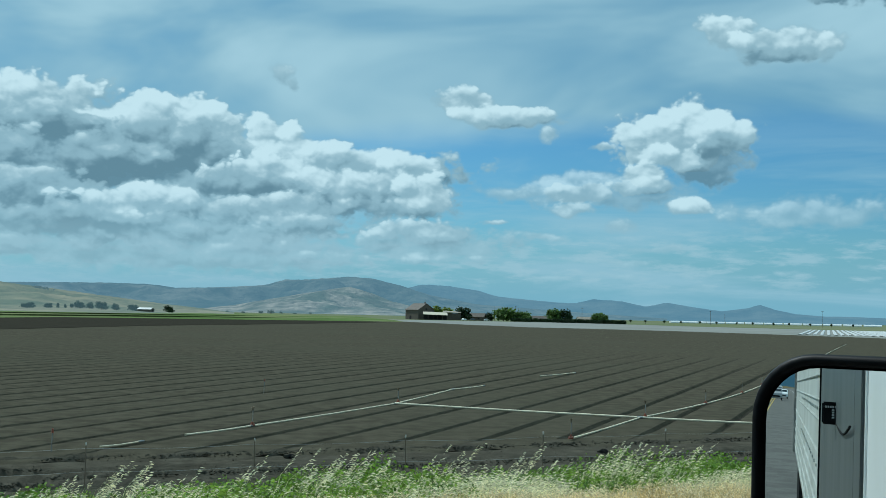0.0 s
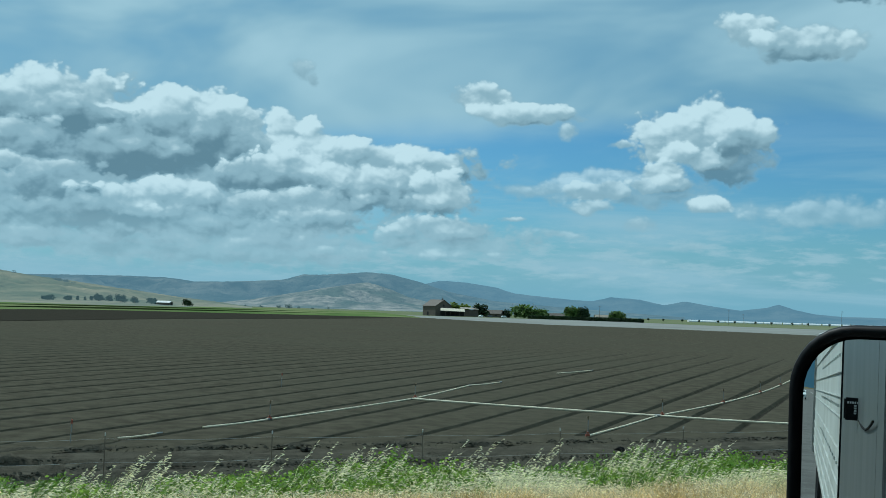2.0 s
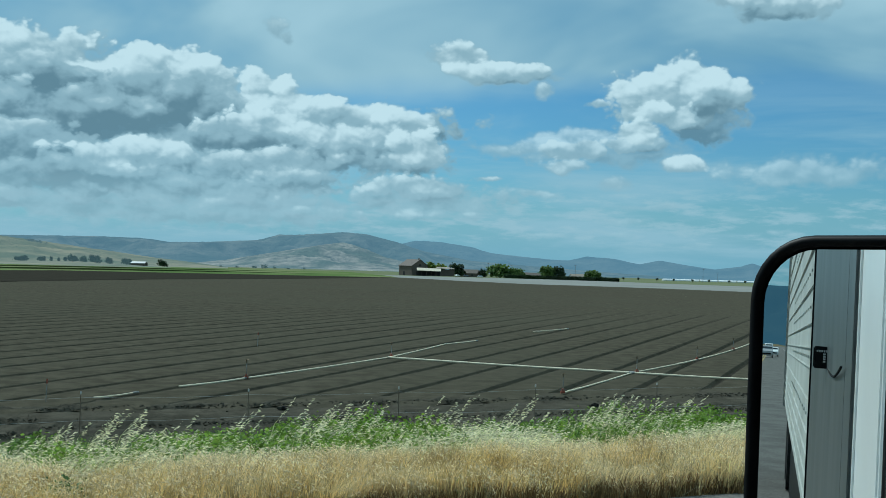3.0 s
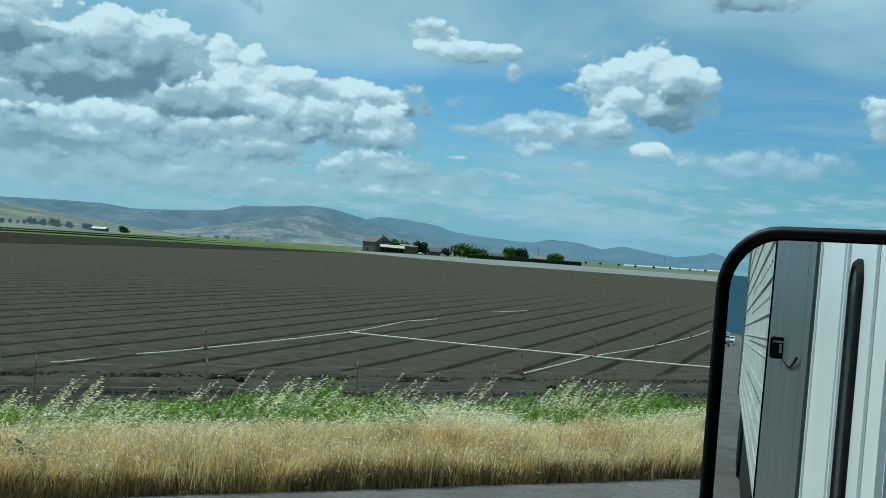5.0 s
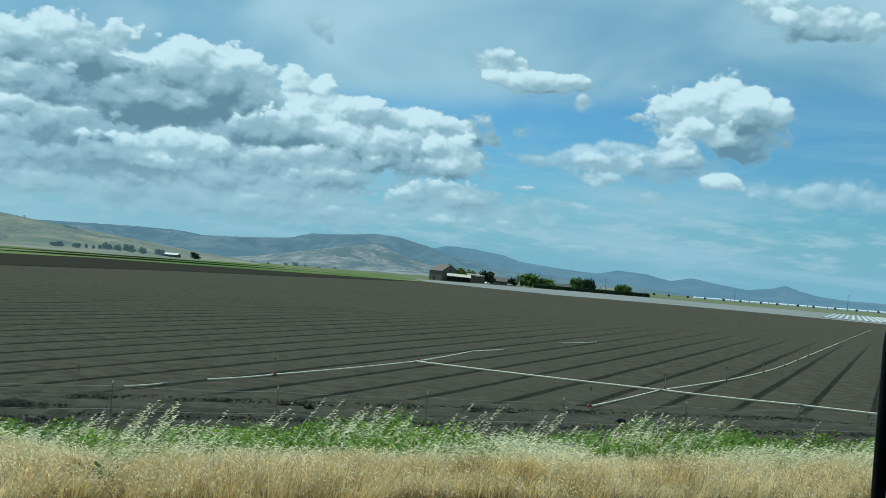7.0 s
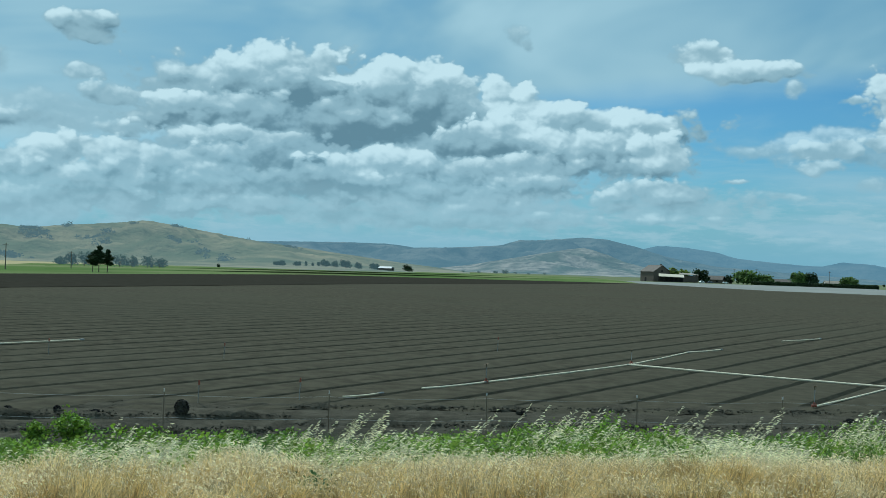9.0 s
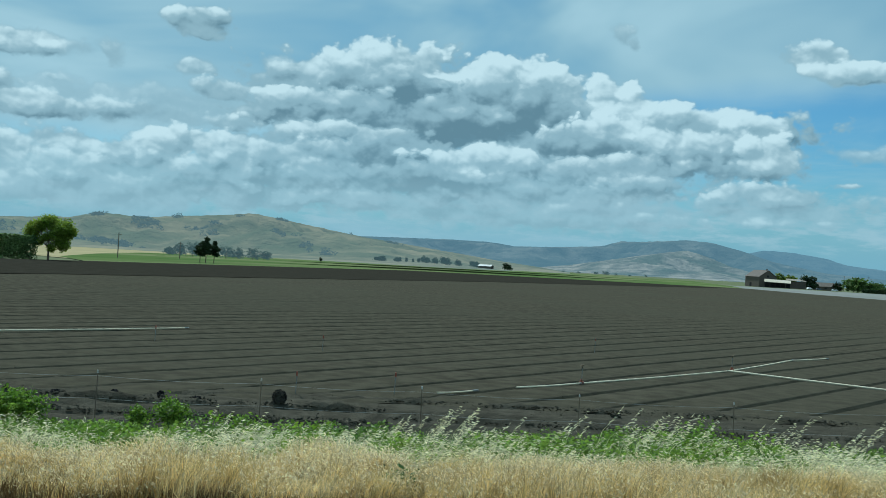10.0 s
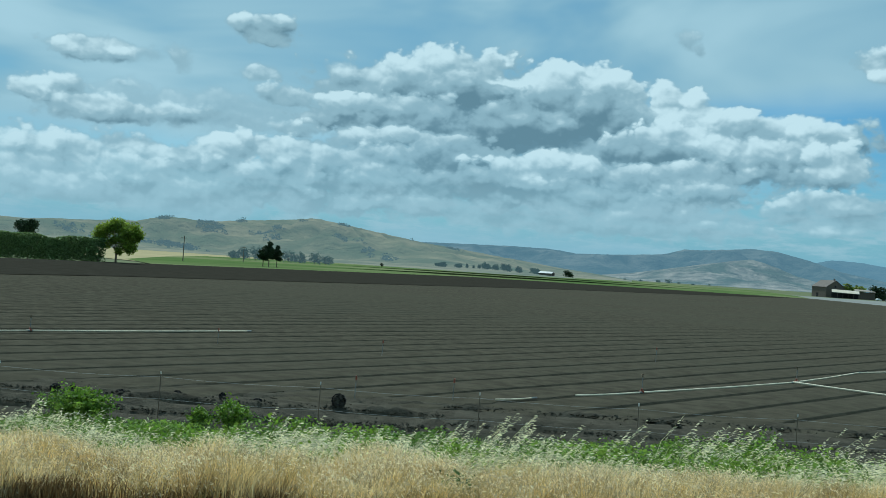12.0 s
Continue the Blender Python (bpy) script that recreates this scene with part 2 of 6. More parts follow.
def make_sky():
    w = bpy.data.worlds.new("world")
    scene.world = w
    w.use_nodes = True
    t = w.node_tree
    n = Nodes(t)
    bg = t.nodes["Background"]
    d = n.add("ShaderNodeTexCoord").outputs["Generated"]
    x, y, z = n.add("ShaderNodeSeparateXYZ", (d,)).outputs
    az = n.math("MULTIPLY", n.math("ARCTAN2", x, y), 57.29578)
    el = n.math("MULTIPLY", n.math("ARCSINE", z), 57.29578)
    p = n.add("ShaderNodeCombineXYZ", (az, el, 0.0)).outputs[0]
    sky = n.add("ShaderNodeTexSky", sky_type="NISHITA", sun_disc=False, sun_elevation=radians(SUN_EL), sun_rotation=radians(SUN_AZ), altitude=50.0, air_density=1.0, dust_density=0.6, ozone_density=1.5).outputs[0]
    air = n.mix(1.0, sky, (0.040, 0.067, 0.079), "MULTIPLY")
    # pale air low down
    air = n.mix(n.ramp(el, 5.6, 0.5, 0.0, 0.95), air, (0.235, 0.43, 0.52))
    # high veil in long streaks
    streak = n.noise(n.mapped(p, (0.055, 0.15, 1)), 1.0, 4.0, 0.5, 0.5)
    lift = n.math("MULTIPLY", n.math("MINIMUM", n.math("MAXIMUM", az, -32.0), 0.0), 0.13)
    high = n.math("ADD", n.math("SUBTRACT", el, lift), n.math("MULTIPLY", n.math("SUBTRACT", streak, 0.5), 5.0))
    veil = n.math("MULTIPLY", n.ramp(high, 8.9, 11.0), n.ramp(streak, 0.25, 0.6, 0.55, 0.97))
    tone = n.mix(n.ramp(streak, 0.3, 0.7), (0.235, 0.40, 0.47), (0.46, 0.615, 0.665))
    col = n.mix(veil, air, tone)
    wisp = n.noise(n.mapped(p, (0.06, 0.36, 1), (4, 2, 0)), 1.0, 5.0, 0.6, 0.4)
    col = n.mix(n.math("MULTIPLY", n.ramp(wisp, 0.42, 0.66), n.ramp(el, 12.0, 5.0, 0.0, 0.75)), col, (0.36, 0.52, 0.59))
    # rows of small far clouds
    low = n.noise(n.mapped(p, (0.42, 1.7, 1), (3, 1, 0)), 1.0, 5.0, 0.6)
    lowmask = n.math("MULTIPLY", n.ramp(el, 1.0, 2.2), n.ramp(el, 5.6, 3.6))
    col = n.mix(n.math("MULTIPLY", n.ramp(low, 0.45, 0.66), n.math("MULTIPLY", lowmask, 0.7)), col, (0.40, 0.54, 0.59))
    # cumulus, lit from above
    cover, light = cloud_layers(n, p)
    body = n.mix(n.ramp(light, 0.14, 0.52), (0.15, 0.245, 0.295), (0.32, 0.45, 0.50))
    body = n.mix(n.ramp(light, 0.50, 0.95), body, (0.66, 0.775, 0.79))
    body = n.mix(n.ramp(el, 6.5, 1.5, 0.0, 0.6), body, (0.41, 0.575, 0.63))
    cover = n.math("MULTIPLY", cover, n.ramp(el, 0.6, 2.6, 0.0, 1.0))
    col = n.mix(cover, col, body)
    t.links.new(col, bg.inputs[0])
    bg.inputs[1].default_value = 1.0


make_sky()


# ---- materials ----
def material(name, a, b, scale=3.0, rough=0.9, bump=0.0, bump_scale=None, c=None, c_scale=0.15, c_amount=0.5, metal=0.0, island=0.0, spec=0.3, stretch=(1, 1, 1), haze=0.0, haze_col=(0.2, 0.33, 0.42), thin=0.0):
    m = bpy.data.materials.new(name)
    m.use_nodes = True
    t = m.node_tree
    n = Nodes(t)
    bsdf = t.nodes["Principled BSDF"]
    out = t.nodes["Material Output"]
    pos = n.add("ShaderNodeTexCoord").outputs["Object"]
    pos = n.mapped(pos, stretch)
    col = n.mix(n.ramp(n.noise(pos, scale, 6.0, 0.6), 0.3, 0.7), a, b)
    if c:
        col = n.mix(n.ramp(n.noise(pos, c_scale, 4.0, 0.6), 0.4, 0.65, 0.0, c_amount), col, c)
    if island:
        rnd = n.add("ShaderNodeNewGeometry").outputs["Random Per Island"]
        col = n.mix(1.0, col, n.add("ShaderNodeCombineColor", [n.math("MULTIPLY_ADD", rnd, 2 * island, 1 - island)] * 3).outputs[0], "MULTIPLY")
    t.links.new(col, bsdf.inputs["Base Color"])
    bsdf.inputs["Roughness"].default_value = rough
    bsdf.inputs["Metallic"].default_value = metal
    bsdf.inputs["Specular IOR Level"].default_value = spec
    if bump:
        hgt = n.noise(pos, bump_scale or scale * 4, 6.0, 0.65)
        nb = n.add("ShaderNodeBump", {"Strength": 1.0, "Distance": bump, "Height": hgt})
        t.links.new(nb.outputs[0], bsdf.inputs["Normal"])
    if thin:
        tr = n.add("ShaderNodeBsdfTranslucent", (col,))
        mx = n.add("ShaderNodeMixShader", (thin, bsdf.outputs[0], tr.outputs[0]))
        t.links.new(mx.outputs[0], out.inputs[0])
    # distance haze: an even glow of haze_col mixed over the surface
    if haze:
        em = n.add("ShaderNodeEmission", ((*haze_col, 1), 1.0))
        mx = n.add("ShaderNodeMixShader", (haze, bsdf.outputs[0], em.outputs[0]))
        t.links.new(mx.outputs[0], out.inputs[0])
    return m


M = dict(
    soil=material("soil", (0.053, 0.049, 0.036), (0.086, 0.079, 0.058), 1.3, 0.95, 0.08, 7.0, (0.071, 0.068, 0.050), 0.03, 0.6, spec=0.0),
    soil_dark=material("soil_dark", (0.052, 0.048, 0.037), (0.096, 0.089, 0.069), 1.6, 0.95, 0.10, 7.0, (0.068, 0.064, 0.050), 0.35, 0.7, spec=0.0),
    ground=material("dry_ground", (0.15, 0.165, 0.095), (0.11, 0.14, 0.07), 0.01, 0.95, 0.0, None, (0.18, 0.185, 0.125), 0.004, 0.6, spec=0.0),
    verge=material("verge_soil", (0.10, 0.09, 0.05), (0.20, 0.16, 0.09), 2.0, 0.95, 0.05, spec=0.0),
    asphalt=material("asphalt", (0.12, 0.115, 0.105), (0.19, 0.183, 0.17), 22.0, 0.9, 0.02, 60.0, (0.09, 0.085, 0.078), 1.2, 0.6, spec=0.1),
    paint_yellow=material("road_paint_yellow", (0.55, 0.38, 0.06), (0.42, 0.30, 0.06), 9.0, 0.7),
    paint_white=material("road_paint_white", (0.6, 0.6, 0.58), (0.45, 0.45, 0.43), 9.0, 0.7),
    crop=material("green_crop", (0.072, 0.118, 0.038), (0.112, 0.160, 0.055), 0.03, 0.9, 0.0, None, (0.185, 0.20, 0.10), 0.012, 0.85, stretch=(1, 0.25, 1), spec=0.0),
    crop_dark=material("dark_crop", (0.064, 0.104, 0.036), (0.088, 0.135, 0.047), 0.05, 0.9, spec=0.0),
    dry_field=material("dry_field", (0.38, 0.32, 0.19), (0.30, 0.27, 0.15), 0.02, 0.9, spec=0.0),
    pale=material("pale_ground", (0.19, 0.195, 0.185), (0.25, 0.255, 0.24), 0.03, 0.9, 0.0, None, (0.22, 0.23, 0.20), 0.01, 0.6, spec=0.0),
    mulch=material("white_mulch_film", (0.54, 0.55, 0.54), (0.42, 0.43, 0.42), 0.5, 0.5),
    # hills and ridges carry painted distance haze, glowing bluish from the material
    hill=material("hazed_golden_hill_grass", (0.30, 0.255, 0.16), (0.155, 0.155, 0.10), 0.010, 0.95, 24.0, 0.012, (0.12, 0.14, 0.085), 0.005, 0.85, haze=0.30, haze_col=(0.19, 0.30, 0.35), spec=0.0),
    foothill=material("hazed_tan_foothill", (0.46, 0.40, 0.33), (0.13, 0.14, 0.12), 0.02, 0.95, 40.0, 0.012, (0.085, 0.12, 0.095), 0.007, 0.95, haze=0.40, haze_col=(0.19, 0.30, 0.37), spec=0.0),
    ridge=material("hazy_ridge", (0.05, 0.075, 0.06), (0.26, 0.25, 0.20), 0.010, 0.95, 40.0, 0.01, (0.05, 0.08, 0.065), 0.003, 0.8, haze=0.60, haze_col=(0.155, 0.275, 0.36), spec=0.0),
    far_ridge=material("haze_blue_far_ridge", (0.05, 0.08, 0.07), (0.20, 0.21, 0.17), 0.006, 0.95, 30.0, 0.01, haze=0.76, haze_col=(0.15, 0.28, 0.375), spec=0.0),
    back_ridge=material("haze_blue_back_ridge", (0.04, 0.06, 0.05), (0.06, 0.08, 0.06), 0.006, 0.95, haze=0.75, haze_col=(0.05, 0.13, 0.20), spec=0.0),
    worked=material("worked_soil", (0.029, 0.027, 0.021), (0.042, 0.039, 0.030), 0.4, 0.95, 0.05, 3.0, (0.035, 0.033, 0.026), 0.03, 0.6, spec=0.0),
    tunnel=material("white_tunnel_film", (0.72, 0.74, 0.74), (0.6, 0.62, 0.62), 0.5, 0.5),
    leaf_olive=material("olive_foliage", (0.15, 0.20, 0.035), (0.22, 0.27, 0.055), 0.1, 0.7, island=0.5, thin=0.3),
    # darker soil for the furrow floors: their shade painted into the colour
    soil_furrow_shade=material("furrow_shade_soil", (0.030, 0.028, 0.023), (0.045, 0.042, 0.034), 2.0, 0.9, 0.05, 9.0, spec=0.0),
    pipe=material("aluminium_pipe", (0.76, 0.66, 0.48), (0.86, 0.77, 0.58), 3.0, 0.8, spec=0.05),
    orange=material("orange_fitting", (0.34, 0.10, 0.055), (0.22, 0.075, 0.05), 8.0, 0.6),
    brass=material("dull_brass", (0.16, 0.12, 0.07), (0.10, 0.08, 0.05), 9.0, 0.5, metal=0.5),
    steel=material("grey_steel", (0.25, 0.25, 0.24), (0.38, 0.38, 0.36), 9.0, 0.5, metal=0.6),
    straw=material("dry_grass", (0.80, 0.63, 0.28), (0.42, 0.295, 0.11), 1.9, 0.8, c=(0.86, 0.74, 0.44), c_scale=0.7, c_amount=0.65, island=0.6, thin=0.3),
    # dead brown stems, darkened to carry the shade at the grass's foot
    thatch=material("shade_brown_thatch", (0.15, 0.09, 0.035), (0.30, 0.19, 0.075), 1.0, 0.9, island=0.5),
    willow=material("willow_foliage", (0.10, 0.165, 0.05), (0.19, 0.26, 0.085), 0.15, 0.7, island=0.45, thin=0.3),
    straw_tip=material("cream_grass_heads", (0.92, 0.82, 0.56), (0.74, 0.62, 0.38), 0.6, 0.8, island=0.45, thin=0.35),
    oat=material("pale_oat_grass", (0.60, 0.58, 0.34), (0.42, 0.45, 0.20), 1.0, 0.7, island=0.6, thin=0.4),
    seed=material("silvery_seed_head", (0.86, 0.81, 0.58), (0.70, 0.66, 0.40), 3.0, 0.6, island=0.5, thin=0.4),
    weed=material("green_weed", (0.085, 0.175, 0.018), (0.25, 0.375, 0.04), 0.8, 0.6, island=0.55, thin=0.4, c=(0.22, 0.31, 0.07), c_scale=0.5),
    weed_dark=material("dark_green_weed", (0.05, 0.11, 0.03), (0.10, 0.19, 0.04), 0.8, 0.6, island=0.5, thin=0.3),
    leaf_bright=material("bright_foliage", (0.19, 0.275, 0.03), (0.29, 0.36, 0.05), 0.2, 0.6, island=0.4, thin=0.5),
    leaf=material("green_foliage", (0.085, 0.145, 0.036), (0.15, 0.22, 0.055), 0.1, 0.7, island=0.5, thin=0.3),
    leaf_dark=material("dark_foliage", (0.022, 0.042, 0.016), (0.045, 0.075, 0.028), 0.1, 0.7, island=0.5, thin=0.2),
    # far leaves and hill scrub: bluish haze painted in as a faint glow
    leaf_far=material("hazed_far_foliage", (0.045, 0.07, 0.035), (0.08, 0.105, 0.05), 0.05, 0.8, island=0.3, haze=0.22, haze_col=(0.2, 0.32, 0.37), spec=0.0),
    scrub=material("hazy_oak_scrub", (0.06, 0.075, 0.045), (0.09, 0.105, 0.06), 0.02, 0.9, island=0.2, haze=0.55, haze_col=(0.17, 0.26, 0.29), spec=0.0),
    bark=material("bark", (0.12, 0.09, 0.06), (0.2, 0.16, 0.11), 4.0, 0.9, 0.02),
    wood=material("weathered_boards", (0.105, 0.084, 0.068), (0.155, 0.125, 0.10), 1.5, 0.9, stretch=(3, 3, 0.3)),
    roof_brown=material("brown_roof", (0.095, 0.08, 0.068), (0.135, 0.115, 0.098), 0.8, 0.8),
    roof_pale=material("pale_metal_roof", (0.46, 0.41, 0.31), (0.54, 0.49, 0.38), 0.5, 0.6),
    roof_grey=material("grey_metal_roof", (0.22, 0.19, 0.15), (0.30, 0.26, 0.21), 0.5, 0.7),
    # near black: painted-in darkness of doorways and shed; also roots and cab floor
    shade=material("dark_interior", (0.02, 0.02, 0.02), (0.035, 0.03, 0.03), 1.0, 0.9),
    plaster=material("white_painted_wall", (0.7, 0.7, 0.67), (0.58, 0.57, 0.54), 0.6, 0.8),
    pole=material("pole_wood", (0.13, 0.10, 0.08), (0.2, 0.16, 0.12), 2.0, 0.9),
    black=material("black_plastic", (0.005, 0.005, 0.006), (0.009, 0.009, 0.010), 20.0, 0.5, spec=0.12),
    rubber=material("black_rubber", (0.015, 0.015, 0.015), (0.03, 0.03, 0.03), 20.0, 0.8, spec=0.05),
    white_paint=material("white_vehicle_paint", (0.86, 0.87, 0.86), (0.80, 0.81, 0.80), 2.0, 0.3, spec=0.5),
    trailer=material("white_trailer_sheet", (0.56, 0.58, 0.55), (0.46, 0.48, 0.45), 1.5, 0.5, c=(0.36, 0.37, 0.34), c_scale=0.8, c_amount=0.6),
    grey_panel=material("grey_fairing_panel", (0.075, 0.085, 0.085), (0.13, 0.14, 0.14), 1.2, 0.4, stretch=(4, 4, 0.6), spec=0.5),
    glass_dull=material("dull_dark_window", (0.015, 0.018, 0.02), (0.03, 0.033, 0.036), 3.0, 0.2, spec=0.04),
    glass_dark=material("dark_window", (0.02, 0.025, 0.03), (0.03, 0.035, 0.04), 3.0, 0.08, spec=0.6),
    steel_paint=material("silver_car_paint", (0.30, 0.31, 0.32), (0.36, 0.37, 0.38), 3.0, 0.35),
    car_blue=material("grey_blue_car_paint", (0.10, 0.12, 0.14), (0.12, 0.14, 0.16), 3.0, 0.3),
    lens=material("pale_marks", (0.6, 0.6, 0.58), (0.5, 0.5, 0.5), 5.0, 0.5),
    wire=material("fence_wire", (0.45, 0.45, 0.43), (0.35, 0.35, 0.34), 5.0, 0.5, metal=0.5),
)
mirror_mat = bpy.data.materials.new("mirror_glass")
mirror_mat.use_nodes = True
_b = mirror_mat.node_tree.nodes["Principled BSDF"]
_b.inputs["Base Color"].default_value = (0.77, 0.81, 0.80, 1)
_b.inputs["Metallic"].default_value, _b.inputs["Roughness"].default_value = 1.0, 0.0
M["mirror"] = mirror_mat


# ---- shared building code ----
RNG = np.random.default_rng(7)
F = Vector((0.942, 0.335, 0))      # the road's direction, the way the truck heads
L = Vector((-0.335, 0.942, 0))     # across it, towards the field
ROAD_Z = 1.9
EYE = Vector((-0.25, 0, 0))
SLOPE_LAT = [9.6, 11.0, 14.0, 16.6, 18.4, 20.5, 22.5]   # the road's bank, falling to the field
SLOPE_Z = [ROAD_Z - 0.06, 1.76, 1.52, 1.25, 0.75, 0.05, -0.14]


def rl(s, lat, z=0.0):
    """A place by the way along the road and the distance across it."""
    return Vector((F.x * s + L.x * lat, F.y * s + L.y * lat, z))


def polar(az, dist, z=0.0):
    return Vector((EYE.x + dist * math.sin(radians(az)), EYE.y + dist * math.cos(radians(az)), z))


def mesh_np(name, verts, faces, mat, smooth=False):
    verts = np.asarray(verts, np.float32)
    faces = np.asarray(faces, np.int32)
    k = faces.shape[1]
    me = bpy.data.meshes.new(name)
    me.vertices.add(len(verts))
    me.vertices.foreach_set("co", verts.ravel())
    me.loops.add(faces.size)
    me.loops.foreach_set("vertex_index", faces.ravel())
    me.polygons.add(len(faces))
    me.polygons.foreach_set("loop_start", np.arange(0, faces.size, k, dtype=np.int32))
    me.polygons.foreach_set("use_smooth", np.full(len(faces), smooth))
    me.update(calc_edges=True)
    me.materials.append(mat)
    return me


def put(name, me, parent=None, label="", at=None):
    ob = new(name, me)
    if parent:
        ob.parent = parent
    if at is not None:
        ob.matrix_basis = at
    if label:
        ob["label"] = label
    return ob


def part(name, bm, mat, parent, label="", at=None, smooth=False):
    me = bpy.data.meshes.new(name)
    if smooth:
        for f in bm.faces:
            f.smooth = True
    bm.to_mesh(me)
    bm.free()
    me.materials.append(mat)
    return put(name, me, parent, label, at)


def box(bm, c, size, m=None, bevel=0.0):
    r = bmesh.ops.create_cube(bm, size=1.0, matrix=Matrix.Translation(c) @ Matrix.Diagonal((*size, 1)))
    if bevel:
        es = list({e for v in r["verts"] for e in v.link_edges})
        r2 = bmesh.ops.bevel(bm, geom=es, offset=bevel, segments=2, affect="EDGES")
        vs = r2["verts"]
    else:
        vs = r["verts"]
    if m is not None:
        bmesh.ops.transform(bm, matrix=m, verts=list(set(vs)))
    return vs


def boxed(c, size, bevel=0.0):
    bm = bmesh.new()
    box(bm, c, size, None, bevel)
    return bm


def tube(bm, a, b, r0, r1=None, n=8):
    a, b = Vector(a), Vector(b)
    d = b - a
    m = Matrix.Translation((a + b) / 2) @ d.to_track_quat("Z", "Y").to_matrix().to_4x4()
    bmesh.ops.create_cone(bm, cap_ends=True, segments=n, radius1=r0, radius2=r0 if r1 is None else r1, depth=d.length, matrix=m)
    return bm


def empty(name, m, **tags):
    ob = new(name)
    ob.empty_display_size = 0.1
    ob.matrix_world = m
    return tagged(ob, **tags)


def strip(points, mat, name, z, **tags):
    """A flat piece of land with that outline, 3 cm thick at its rim."""
    bm = bmesh.new()
    vs = [bm.verts.new((x, y, z)) for x, y in points]
    f = bm.faces.new(vs)
    if f.normal.z < 0:
        f.normal_flip()
    bmesh.ops.triangulate(bm, faces=[f])
    return tagged(part(name, bm, mat, None), **tags)


def lerp_list(pts, v):
    return float(np.interp(v, [p[0] for p in pts], [p[1] for p in pts]))


def ground_z(lat):
    return float(np.interp(lat, [-4900, -30, -16, -9, *SLOPE_LAT, 4900], [-0.14, -0.14, 0.2, ROAD_Z - 0.06, *SLOPE_Z, -0.14]))


# ---- land ----
def make_ground():
    lats = [-4850, -2500, -900, -300, -90, -30, -22, -16, -12, -9, 0, 9.6, 10.2, 11, 12, 13, 14, 15, 16, 17, 18, 19, 20, 22, 40, 120, 400, 900, 1600, 2600, 3800, 4850]
    ss = [-4850, -2500, -1000, -300, -100, -40] + list(range(-30, 41, 2)) + [60, 120, 300, 1000, 2500, 4850]
    v = []
    for la in lats:
        for s in ss:
            z = ground_z(la)
            if 10 < la < 21 and abs(s) < 60:
                z += 0.06 * noise.noise((s * 0.7, la * 0.7, 3))
            v.append(rl(s, la, z))
    k = len(ss)
    f = [(i * k + j, i * k + j + 1, (i + 1) * k + j + 1, (i + 1) * k + j) for i in range(len(lats) - 1) for j in range(k - 1)]
    ob = put("ground", mesh_np("ground", v, f, M["ground"]))
    ob.data.materials.append(M["verge"])
    idx = np.array([1 if -30 <= lats[i] < 22 else 0 for i in range(len(lats) - 1) for j in range(k - 1)], np.int32)
    ob.data.polygons.foreach_set("material_index", idx)
    return tagged(ob, "flat valley floor with dry and green patches", "ground", kind="structure")


make_ground()


def make_road():
    bm = bmesh.new()
    prof = [(-8.6, -0.25), (-8.3, 0), (0.5, 0.05), (9.2, 0), (9.62, -0.05), (9.75, -0.25)]
    rows = []
    for s in [-900, -200, -60] + list(range(-30, 31, 3)) + [60, 200, 900]:
        rows.append([bm.verts.new(rl(s, la + (0.07 * noise.noise((s * 0.9, la, 0)) if la > 9.3 else 0), ROAD_Z + z)) for la, z in prof])
    for a, b in zip(rows, rows[1:]):
        for i in range(len(prof) - 1):
            bm.faces.new((a[i], b[i], b[i + 1], a[i + 1]))
    bmesh.ops.recalc_face_normals(bm, faces=bm.faces)
    road = tagged(part("road", bm, M["asphalt"], None), "grey asphalt highway with worn shoulders", "road", kind="structure")
    for name, la, w, mt in (("lane_line", 2.0, 0.12, "paint_yellow"), ("lane_line", 2.32, 0.12, "paint_yellow"), ("edge_line", 6.6, 0.12, "paint_white"), ("edge_line", -2.6, 0.12, "paint_white")):
        bm = bmesh.new()
        zz = ROAD_Z + 0.05 - abs(la - 0.5) * 0.0056 + 0.006
        vs = [bm.verts.new(rl(s, la + d, zz)) for s, d in ((-600, 0), (300, 0), (300, w), (-600, w))]
        bm.faces.new(vs)
        tagged(part(name, bm, M[mt], None), "painted line along the asphalt road", "road marking", kind="structure")


make_road()

R = Vector((0.3746, 0.9272, 0))       # the beds' middle direction
Q = Vector((0.9272, -0.3746, 0))
BED = 2.336


def bed_line(b, r):
    """A place on the furrow with that number; the beds fan out a little towards the field's far side."""
    q = b * BED + 0.736
    turn = radians(max(-1.3, min(2.2, 2.2 + (q + 3.0) * 0.145)))
    side = math.tan(turn) * (r - 45.0)
    return Q * (q + side) + R * r


FAR_EDGE = [(-60, 900), (-19, 452), (-17, 470), (-11.5, 500), (-5.5, 525), (0, 578), (3, 480), (6.6, 418), (12.5, 405), (20, 362), (30, 300), (60, 300)]


def in_field(x, y):
    if x < -140:
        return False
    return math.hypot(x, y) < lerp_list(FAR_EDGE, math.degrees(math.atan2(x, y)))


